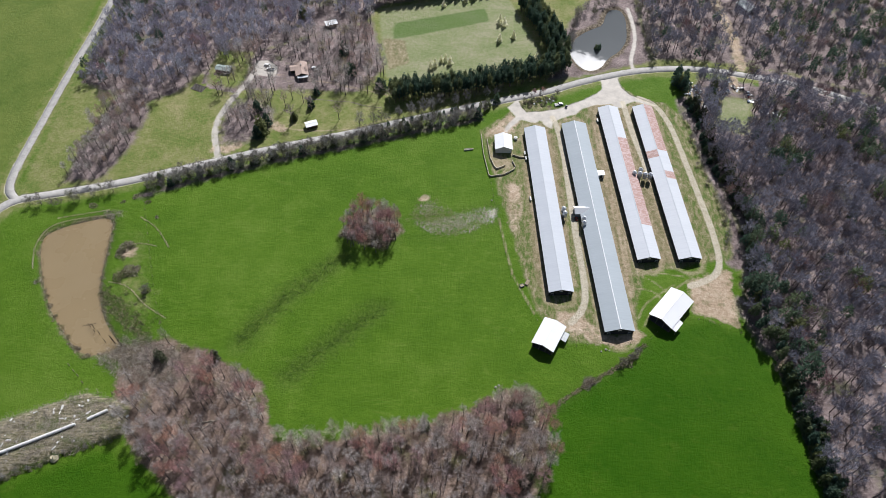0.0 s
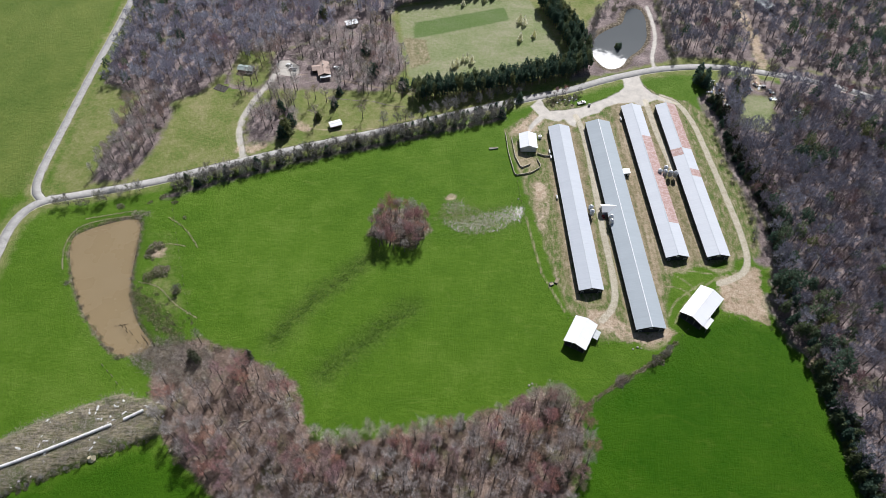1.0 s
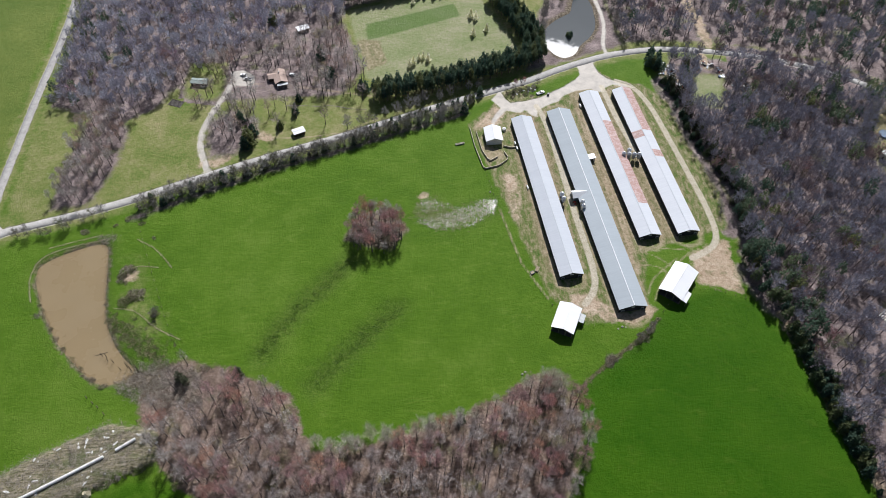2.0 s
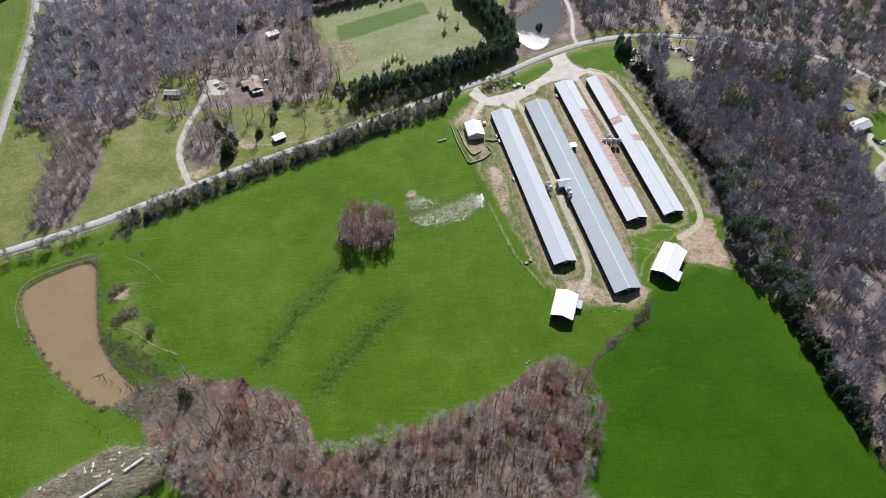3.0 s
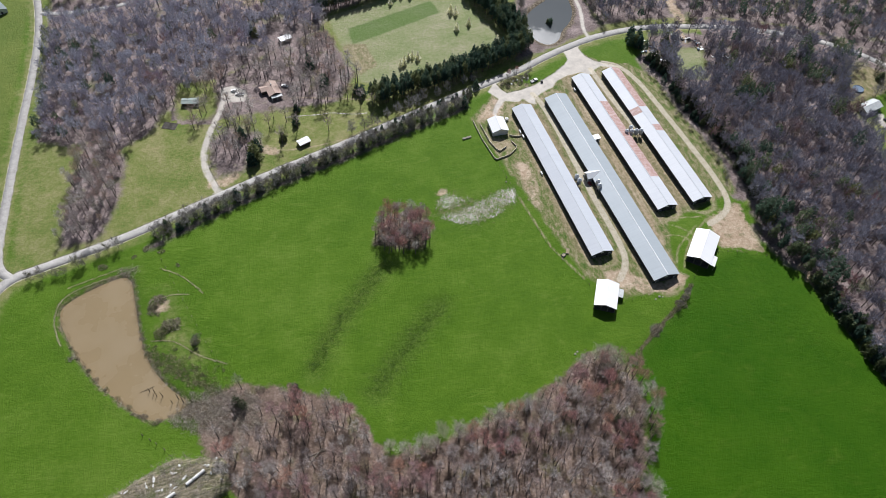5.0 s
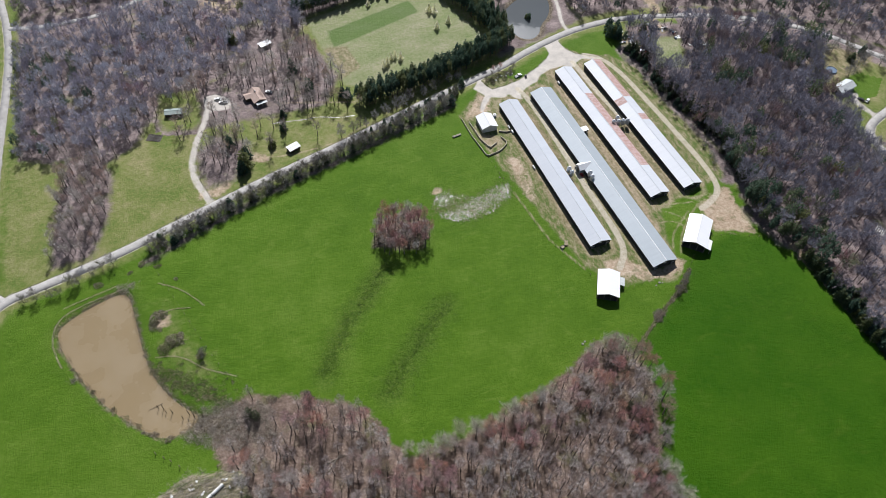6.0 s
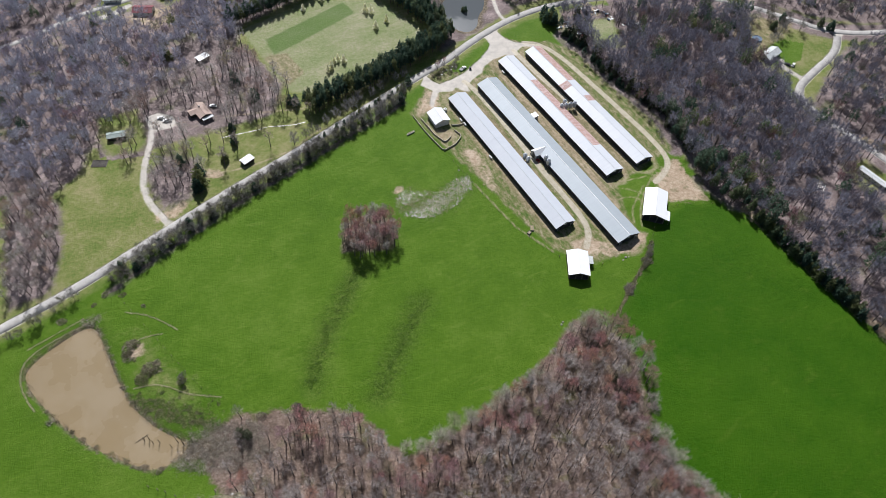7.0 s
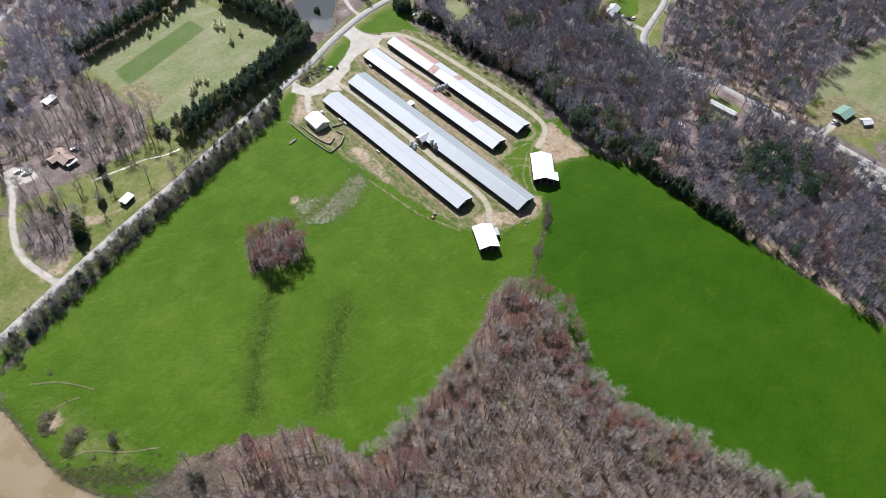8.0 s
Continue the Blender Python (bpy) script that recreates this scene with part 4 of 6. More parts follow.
# the wood south of the pasture: its seen edge tree by tree, the rest as one mass
south, rs = scatter(WOODS_SOUTH, 4.5, 1, margin=1.8, keep=lambda p: ~((p[:, 0] < -120) & (p[:, 1] > 140) & (np.sin(p[:, 0] * 3.1 + p[:, 1] * 5.7) < 0.7)) & ~((p[:, 0] < -92) & (np.sin(p[:, 0] * 4.7 + p[:, 1] * 2.9) > 0.82)))
front = (area(south, WOODS_SOUTH) < 20) & (south[:, 1] > 20) & (south[:, 0] > -150)
drift = np.sin(south[:, 0] / 7 + 1.7 * np.sin(south[:, 1] / 9)) * np.cos(south[:, 1] / 8 - 0.6)
red = rs.random(len(south)) < np.where(drift > 0.2, 0.62, 0.08)
plant_all(BARE, south[front & ~red][:230], "trees of the southern wood", (0.72, 1.05), rs)
plant_all(RED, south[front & red], "trees of the southern wood", (0.75, 1.05), rs)
rest = np.concatenate([south[~front], south[front & ~red][230:]])
woods("southern_woods", "dense leafless woods, grey and reddish twigs", rest, rs, MID_SHAPES, M_BARK, M_TWIG_SOUTH, (0.72, 1.0), lambda r: r.beta(1.6, 1.6))

plant_all(PALE, np.concatenate([along([(30, 82), (30, 60), (38, 32), (50, 0), (60, -24)], 3.2, 1.4, 61), along([(-77, 121), (-56, 118), (-30, 123), (0, 129)], 6.0, 1.0, 62), [(24, 141)]]),
          "pale trees at the wood's edge", (0.75, 1.15), rs)
plant_all(PALE, [(31, 142), (36, 142), (34, 137), (39, 139)], "pale trees at the wood's edge", (1.0, 1.25), rs)
plant_all(RED, [(46, 131), (47.5, 125), (47, 113), (42, 102)], "trees of the southern wood", (0.95, 1.1), rs)
plant_all(BARE, [(44, 134), (47, 119), (45, 108), (40, 98), (36, 92), (33, 87)], "trees of the southern wood", (0.9, 1.1), rs)
plant_all(VINE, [(-138, 160), (-135, 158), (-111, 160), (-9, 126), (36, 104), (33, 101), (29, 110)], "vine-clad trees of the southern wood", (0.7, 1.0), rs)

# the round thicket in the pasture
clump, rs = scatter(rounded([(-60, 236), (-50, 225), (-34, 224), (-24, 236), (-27, 250), (-44, 255), (-57, 248)], True), 3.4, 2)
red = rs.random(len(clump)) < 0.45
plant_all(BARE, clump[~red], "trees of the round thicket", (0.7, 0.95), rs)
plant_all(RED, clump[red], "trees of the round thicket", (0.7, 0.95), rs)

# hedgerow south of the main road
row = np.concatenate([along([(-172, 270), (-150, 279), (-117, 292), (-68, 307), (-13, 324), (22, 336)], 2.7, 1.0, 3),
                      along([(-172, 267), (-150, 276), (-117, 289), (-68, 304), (-13, 321), (18, 331)], 3.6, 1.0, 14),
                      along([(-240, 254), (-214, 258), (-190, 266)], 6.0, 1.0, 4), along([(-60, 322), (-13, 338), (36, 357)], 7.0, 1.0, 15),
                      along([(80, 400), (84, 420), (100, 446), (122, 456)], 5.0, 2.0, 16), along([(136, 392), (138, 420), (137, 450)], 5.0, 1.5, 17)])
plant_all(HEDGE, row, "hedgerow trees along the main road", (0.7, 1.15), rng)
plant_all(CEDAR, [(-167, 275), (-160, 271), (18, 331), (-10, 331), (4, 335), (24, 341), (30, 346), (-140, 280), (-128, 287), (-104, 295), (-88, 299), (-70, 306), (-52, 309), (-40, 314), (-26, 319), (-145, 281), (-114, 290)], "cedars along the main road", (0.7, 1.0), rng)

plant_all(PINE, along([(-44, 318), (-13, 327.5), (22, 339)], 5.0, 0.8, 33), "small pines in the hedgerow", (0.42, 0.58), rng)
# small trees added along the bank to stand in for its dark shadow
plant_all(HEDGE, along([(-222, 84), (-196, 98), (-170, 111), (-148, 120)], 4.0, 0.8, 18), "hedgerow trees beside the bare ground", (0.3, 0.45), rng)

# planted pine rows round the mown field
for k, d in enumerate((0.0, 4.0, 8.0)):
    plant_all(PINE, along([(-37 - d * 0.3, 345 + d), (-4 - d * 0.3, 350 + d), (22 - d * 0.3, 357 + d), (48 - d * 0.3, 365 + d), (66 - d * 0.4, 371 + d), (80 - d * 0.4, 379 + d)], 3.0, 0.5, 5 + k), "pine windbreak", (0.9, 1.1), rng)
for k, d in enumerate((-5.5, 0.0, 5.0)):
    plant_all(PINE, along([(75 + d, 390 + d * 0.3), (67 + d, 420 + d * 0.3), (54 + d, 455 + d * 0.3)], 3.2, 0.6, 80 + k), "pine windbreak", (0.9, 1.1), rng)
for k in range(2):
    plant_all(PINE, along([(-60, 450 + 4.5 * k), (-20, 459 + 4.5 * k), (40, 473 + 4.5 * k)], 3.2, 0.6, 9 + k), "pine windbreak", (0.85, 1.05), rng)

# cedars along the eastern field edge
plant_all(CEDAR, along([(160.5, 158), (162, 132), (163, 110), (165, 84)], 2.2, 0.6, 11), "cedars at the field edge", (0.8, 1.1), rng)
plant_all(CEDAR, along([(163.5, 157), (164.5, 132), (166, 110), (168, 88)], 2.6, 0.8, 26), "cedars at the field edge", (0.7, 1.0), rng)
plant_all(CEDAR, along([(166, 150), (167.5, 130), (169, 108), (170, 92)], 3.2, 0.9, 32), "cedars at the field edge", (0.7, 1.0), rng)
plant_all(CEDAR, [(166.5, 76), (169, 62), (171, 40)], "cedars at the field edge", (0.4, 0.7), rng)
plant_all(VINE, along([(154, 350), (159, 330), (161, 300), (165, 270), (166, 246), (162, 222), (158, 204)], 3.0, 2.2, 27), "vine-clad trees beside the farm drive", (0.7, 1.15), rng)
plant_all(VINE, along([(-176, 268), (-117, 290), (-13, 322), (16, 331)], 6.5, 1.0, 28), "vine-clad hedgerow trees", (0.3, 0.6), rng)
plant_all(CEDAR, [(150, 372), (152, 362), (148, 366), (154, 368)], "cedars beside the farm drive", (1.2, 1.6), rng)
plant_all(PINE, [(151, 360), (153, 355), (150, 364)], "pines beside the farm drive", (0.75, 0.95), rng)
plant_all(CEDAR, along([(154, 350), (155, 326), (156, 300), (160, 268)], 5.6, 1.5, 19), "cedars beside the farm drive", (0.6, 1.0), rng)
plant_all(HEDGE, along([(150, 340), (149, 310), (152, 280), (155, 250), (152, 226)], 5.0, 1.6, 31), "scrub trees beside the farm drive", (0.4, 0.7), rng)
plant_all(CEDAR, [(-116, 318), (-113, 323), (-88, 340), (-86, 352), (-66, 371), (-64, 374), (-46, 360), (-43, 357), (330, 280), (334, 274), (-72, 392), (-121, 335), (-97, 328), (-104, 433), (-106, 436)], "cedars in house yards", (0.9, 1.25), rng)
plant_all(CEDAR, [(-117, 312), (-115, 315)], "cedars in house yards", (1.4, 1.7), rng)
plant_all(CEDAR, [(100.3, 404.1), (102.3, 406.1), (101.3, 402.1), (102.8, 404.1)], "cedars on the pond islet", (0.6, 0.8), rng)

plant_all(PINE, [(152, 187), (155.5, 181), (158, 174), (160, 168), (157, 190), (162, 179), (155, 195), (153, 203), (155, 174), (159, 163), (162, 171), (153, 180)], "pines at the field corner", (0.8, 1.05), rng)
plant_all(HEDGE, [(84, 160), (88.5, 163), (92, 166)], "small trees on the fence line", (0.5, 0.75), rng)
plant_all(HEDGE, [(-111.4, 161.6)], "grey shrubs at the wood edge", (0.55, 0.6), rng)
plant_all(HEDGE, [(-155, 197), (-154, 199)], "small trees beside the pond", (0.55, 0.7), rng)

plant_all(HEDGE, [(262, 290), (266, 297), (272, 302), (283, 303), (290, 305), (298, 297), (305, 290), (300, 302), (294, 284), (284, 279), (258, 282), (262, 276), (312, 282)], "small trees behind the bungalow", (1.0, 1.5), rng)
plant_all(CEDAR, [(296, 292), (262, 284), (278, 306), (308, 296)], "cedars behind the bungalow", (0.9, 1.3), rng)

# blossoming trees on the mown field
plant_all(BLOSSOM, [(11, 456), (17, 459), (-5, 450), (35, 430), (38, 427), (44, 413), (34, 409), (-3, 387), (-6, 386), (-10, 381), (-13, 379), (0, 384),
                    (58, 390), (38, 380), (-20, 361), (-14, 361)], "blossoming trees on the mown field", (0.85, 1.2), rng)

# house yards: tall slender trees
yard_trees, rs = scatter(WOODS_SPARSE, 6.6, 13, lambda p: ~((p[:, 1] < 354) & (p[:, 0] > -112) & (np.sin(p[:, 0] * 2.3 + p[:, 1] * 4.1) < 0.45)) & (line_distance(p, [(-137.5, 292.6), (-144.9, 318.6), (-141.6, 340.4), (-132.6, 362.0), (-130.0, 372.9)]) > 3.5) & off_roads(p)
                         & (np.hypot(p[:, 0] + 99, p[:, 1] - 370) > 13) & (np.hypot(p[:, 0] + 84, p[:, 1] - 422) > 9) & (np.hypot(p[:, 0] + 150, p[:, 1] - 371) > 11)
                         & (np.hypot(p[:, 0] + 120, p[:, 1] - 377) > 8) & (np.hypot(p[:, 0] + 85, p[:, 1] - 323) > 7) & (np.hypot(p[:, 0] + 106, p[:, 1] - 320) > 6))
plant_all(TALL, yard_trees, "tall trees in the house yards", (0.7, 1.05), rs)

# the far woods
def clear_of(*spots):
    return lambda p: off_roads(p) & np.logical_and.reduce([np.hypot(p[:, 0] - x, p[:, 1] - y) > r for x, y, r in spots])


def mixed(r):
    return r.beta(1.3, 2.1)


east_spots = clear_of((245, 153, 15), (213, 161, 9), (159, 358, 7), (189, 362, 8), (271, 268, 12))
p, rs = scatter(WOODS_EAST, 5.3, 20, lambda q: east_spots(q) & ~inside(q, SCRAP_CLEARING))
p = p[(rs.random(len(p)) < 0.95) & ~((p[:, 1] < 175) & (rs.random(len(p)) < np.where(np.hypot((p[:, 0] - 186) / 22, (p[:, 1] - 125) / 60) < 1, 0.30, 0.10)))]
green = (rs.random(len(p)) < 0.05) | ((np.hypot(p[:, 0] - 250, p[:, 1] - 310) < 17) & (rs.random(len(p)) < 0.7)) | (np.hypot(p[:, 0] - 200, p[:, 1] - 295) < 9) | (np.hypot(p[:, 0] - 287, p[:, 1] - 322) < 12) | ((p[:, 0] < 182) & (p[:, 1] < 250) & (p[:, 1] > 150) & (rs.random(len(p)) < 0.5)) \
    | ((np.hypot(p[:, 0] - 220, p[:, 1] - 93) < 24) & (rs.random(len(p)) < 0.85))
woods("eastern_woods", "dense leafless grey-brown woods", p[~green], rs, FAR_SHAPES, M_BARK, M_TWIG_EAST_SHADE, (0.75, 1.05), mixed)
woods("eastern_pines", "scattered dark green pines among bare trees", p[green], rs, WILD_PINES, M_PINEBARK, M_LEAF_FAR, (0.7, 1.15), lambda r: r.random())
for name, poly, gap, seed, share in (("far_eastern_woods", WOODS_FAREAST, 6.6, 21, 0.22), ("northeastern_woods", WOODS_NORTHEAST, 7.3, 22, 0.14),
                                     ("northern_woods", WOODS_NORTH, 6.6, 23, 0.03), ("southeastern_woods", WOODS_SOUTHEAST, 7.0, 24, 0.12)):
    p, rs = scatter(poly, gap, seed, clear_of((-108, 493, 13), (-128, 510, 14), (-90, 503, 11), (-104, 478, 7), (-148, 373, 14), (-84, 422, 10), (-88, 428, 9), (196, 420, 9), (196, 400, 8), (196, 445, 9), (252, 42, 12), (130, 430, 9)))
    green = rs.random(len(p)) < np.where((p[:, 0] > 225) & (p[:, 1] > 350), share + 0.3, np.where((p[:, 0] < -205) & (name == "northern_woods"), 0.16, share))
    woods(name, "leafless grey-brown woods", p[~green], rs, FAR_SHAPES, M_BARK, M_TWIG_HAZY if name == "northern_woods" else M_TWIG_EAST_SHADE, (0.75, 1.05), mixed)
    woods(name.replace("woods", "pines"), "dark green pines scattered in bare woods", p[green], rs, WILD_PINES, M_PINEBARK, M_LEAF_FAR, (0.65, 0.95), lambda r: r.random())
p, rs = scatter(WOODS_STRIP, 5.0, 25)
plant_all(BARE, p, "trees of the strip between lawns", (0.6, 0.9), rs)


# ---- buildings and things ----
class Geo:
    """Gathers polygons for one mesh."""

    def __init__(self):
        self.v, self.f = [], []

    def add(self, v, f):
        n = len(self.v)
        self.v += [tuple(p) for p in v]
        self.f += [tuple(i + n for i in q) for q in f]
        return self

    def box(self, x0, x1, y0, y1, z0, z1):
        v = [(x, y, z) for z in (z0, z1) for y in (y0, y1) for x in (x0, x1)]
        return self.add(v, [(0, 2, 3, 1), (4, 5, 7, 6), (0, 1, 5, 4), (1, 3, 7, 5), (3, 2, 6, 7), (2, 0, 4, 6)])

    def prism(self, outline, depth, axis="y", at=0.0):
        """An outline of (x, z) drawn out along y, or of (y, z) along x."""
        n = len(outline)
        a = [(p, at, q) if axis == "y" else (at, p, q) for p, q in outline]
        b = [(p, at + depth, q) if axis == "y" else (at + depth, p, q) for p, q in outline]
        return self.add(a + b, [tuple(range(n)), tuple(range(2 * n - 1, n - 1, -1))] + [(i, i + n, (i + 1) % n + n, (i + 1) % n) for i in range(n)])

    def lathe(self, profile, sides, x=0.0, y=0.0):
        """A turned body: (radius, z) from bottom to top."""
        n = len(profile)
        v = [(x + r * math.cos(2 * math.pi * k / sides), y + r * math.sin(2 * math.pi * k / sides), z) for r, z in profile for k in range(sides)]
        f = [(r * sides + k, r * sides + (k + 1) % sides, (r + 1) * sides + (k + 1) % sides, (r + 1) * sides + k) for r in range(n - 1) for k in range(sides)]
        return self.add(v, f + [tuple(range(sides))[::-1], tuple(range((n - 1) * sides, n * sides))])

    def mesh(self, name, mat):
        me = mesh_of(name, self.v, self.f, (mat,))
        bm = bmesh.new()
        bm.from_mesh(me)
        bmesh.ops.recalc_face_normals(bm, faces=bm.faces)
        bm.to_mesh(me)
        bm.free()
        return me


def part(name, geo, mat, parent, label=""):
    """One mesh object under a thing or under a part."""
    ob = new(name, geo.mesh(name, mat) if isinstance(geo, Geo) else geo)
    ob.parent = parent
    return tagged(ob, label)


def base(name, x, y, turn, label, category, group="", z=None):
    ob = new(name)
    ob.matrix_basis = pose(x, y, gz(x, y) if z is None else z, 0, 0, turn)
    return tagged(ob, label, category, group)


def slope(x0, z0, x1, z1, y0, y1, thick=0.09):
    """A piece of a roof's slope from the eave (x0, z0) to the ridge (x1, z1)."""
    return Geo().prism([(x0, z0), (x1, z1), (x1, z1 + thick), (x0, z0 + thick)], y1 - y0, "y", y0)


def gable_wall(w, eave, ridge, y, thick=0.2, low=-0.8):
    return Geo().prism([(-w / 2, low), (w / 2, low), (w / 2, eave), (0, ridge), (-w / 2, eave)], thick, "y", y)


def chicken_house(south, north, w, roof, ridge_mat, label, worn=()):
    """A long broiler house: low walls with curtains, a two-sided roof of many sheets, a ridge cap, end doors and fans."""
    d = Vector(north) - Vector(south)
    long, turn = d.length, math.degrees(math.atan2(-d.x, d.y))
    eave, ridge, over = 3.4, 3.4 + w * 0.165, 0.35
    ob = base("chicken_house", *south, turn, label, "chicken house", "chicken houses", 0.0)
    for s in (-1, 1):
        x = s * w / 2
        # near-black wall colour stands in for the shade below the eaves
        part("side_wall", Geo().box(min(x, x - s * 0.2), max(x, x - s * 0.2), 0.2, long - 0.2, -0.9, eave), M_WALL_SHADED, ob)
        bays = int(long // 12)
        for k in range(bays):
            y0 = 1.0 + k * (long - 2) / bays
            part("curtain", Geo().box(min(x, x + s * 0.06), max(x, x + s * 0.06), y0, y0 + (long - 2) / bays - 0.5, 0.55, eave - 0.25), M_CURTAIN_SHADE, ob, "black fabric side curtain" if k == 0 else "")
        count = round(long / 5.6)
        step = (long + 1.0) / count
        ex, ez = s * (w / 2 + over), eave - over * 0.33
        for k in range(count):
            y0 = -0.5 + k * step
            mat = roof
            for side, a, b, other in worn:
                if side == s and a <= y0 + step / 2 < b:
                    mat = other
            lift = 0.012 * (k % 2)
            part("roof_panel", slope(ex, ez + lift, 0, ridge + lift, y0, y0 + step + 0.04), mat, ob)
    part("ridge_cap", Geo().prism([(-0.24, ridge), (0, ridge + 0.12), (0.24, ridge), (0.24, ridge + 0.07), (0, ridge + 0.2), (-0.24, ridge + 0.07)], long + 1.0, "y", -0.5), ridge_mat, ob, "bright folded ridge cap")
    for y, face in ((0.0, -1), (long - 0.2, 1)):
        # south end coloured black for its shade, sunlit north end left pale
        part("end_wall", gable_wall(w, eave, ridge - 0.12, y), M_WALL_METAL if face > 0 else M_CURTAIN_SHADE, ob, "end wall, coloured near-black for shade on the south end")
        yf = y - 0.06 if face < 0 else y + 0.2
        part("end_door", Geo().box(-2.4, 2.4, yf, yf + 0.06, 0.0, 2.7), M_DARKPAINT, ob, "dark double door")
        for x in (-w * 0.36, w * 0.36):
            fan = part("fan_hood", Geo().box(x - 0.75, x + 0.75, yf - (0.35 if face < 0 else 0), yf + (0.06 if face < 0 else 0.41), 0.5, 2.0), M_STEEL, ob, "galvanised fan hood")
            part("fan_guard", Geo().box(x - 0.6, x + 0.6, yf - 0.4 if face < 0 else yf + 0.42, yf - 0.36 if face < 0 else yf + 0.46, 0.65, 1.85), M_DARKPAINT, fan)
        part("gable_vent", Geo().box(-0.9, 0.9, yf, yf + 0.06, 3.0, 3.9), M_WALL_METAL if face > 0 else M_WHITE, ob)
    return ob


chicken_house(*HOUSES[0], M_ROOF_WHITE, M_ROOF_OLD, "long white sheet-roofed chicken house beside a gravel drive")
chicken_house(*HOUSES[1], M_ROOF_GREY, M_RIDGE, "longest chicken house with grey galvanised roof and bright ridge")
chicken_house(*HOUSES[2], M_ROOF_OLD, M_ROOF_OLD, "long white-roofed chicken house with rusted roof side", ((1, 24, 90, M_ROOF_RUST),))
chicken_house(*HOUSES[3], M_ROOF_OLD, M_ROOF_OLD, "long chicken house with patches of rusted roof sheets", ((1, 82, 120, M_ROOF_RUST), (1, 54, 64, M_ROOF_RUST), (-1, 72, 82, M_ROOF_RUST)))


def dormer():
    """The white-roofed feed room that stands across the grey chicken house."""
    ob = base("feed_room", 73.0, 254.0, 3.1, "white-roofed feed room against the grey chicken house", "shed")
    part("wall", Geo().box(-2.6, 0.6, -2.4, 2.4, -0.6, 3.5), M_WALL_METAL, ob)
    for s in (-1, 1):
        g = Geo().prism([(s * 2.9, 3.4), (0, 5.3), (0, 5.42), (s * 2.9, 3.52)], 8.6, "x", -3.2)
        part("roof_slope", g, M_ROOF_BARN, ob)
    part("gable", Geo().prism([(-2.4, 3.5), (2.4, 3.5), (0, 5.1)], 0.15, "x", -2.6), M_CURTAIN_SHADE, ob)
    part("door", Geo().box(-2.68, -2.6, -1.2, 1.2, 0, 3.0), M_DARKPAINT, ob)


dormer()


def feed_bin(x, y, turn, group):
    """A galvanised feed bin: a ribbed drum with cone roof and hopper on four legs."""
    ob = base("feed_bin", x, y, turn, "galvanised feed bin on steel legs beside a chicken house", "feed bin", group)
    ribs = [(1.25 + 0.03 * (k % 2), 2.4 + k * 0.28) for k in range(12)]
    part("drum", Geo().lathe(ribs, 14), M_STEEL, ob)
    part("cone_roof", Geo().lathe([(1.32, 5.46), (0.35, 6.25), (0.3, 6.4)], 14), M_STEEL, ob)
    part("hopper", Geo().lathe([(0.25, 0.8), (1.25, 2.4)], 14), M_STEEL, ob)
    part("auger_pipe", Geo().box(-0.09, 0.09, 0.0, 2.6, 0.72, 0.9), M_STEEL, ob)
    for a in range(4):
        cx, cy = 1.2 * math.cos(a * math.pi / 2 + 0.78), 1.2 * math.sin(a * math.pi / 2 + 0.78)
        part("leg", Geo().box(cx - 0.07, cx + 0.07, cy - 0.07, cy + 0.07, -0.3, 4.2), M_STEEL, ob)
    return ob


first_bin = feed_bin(107.5, 281.8, 0, "feed bins")
for x, y, a in ((110.6, 281.2, 20), (113.6, 280.8, 0), (116.4, 280.3, 10), (111.5, 284.4, 0), (64.0, 253.6, 0), (64.3, 250.4, 30), (74.5, 247.0, 0), (74.3, 243.8, 15)):
    copy_thing(first_bin, pose(x, y, gz(x, y), 0, 0, a))


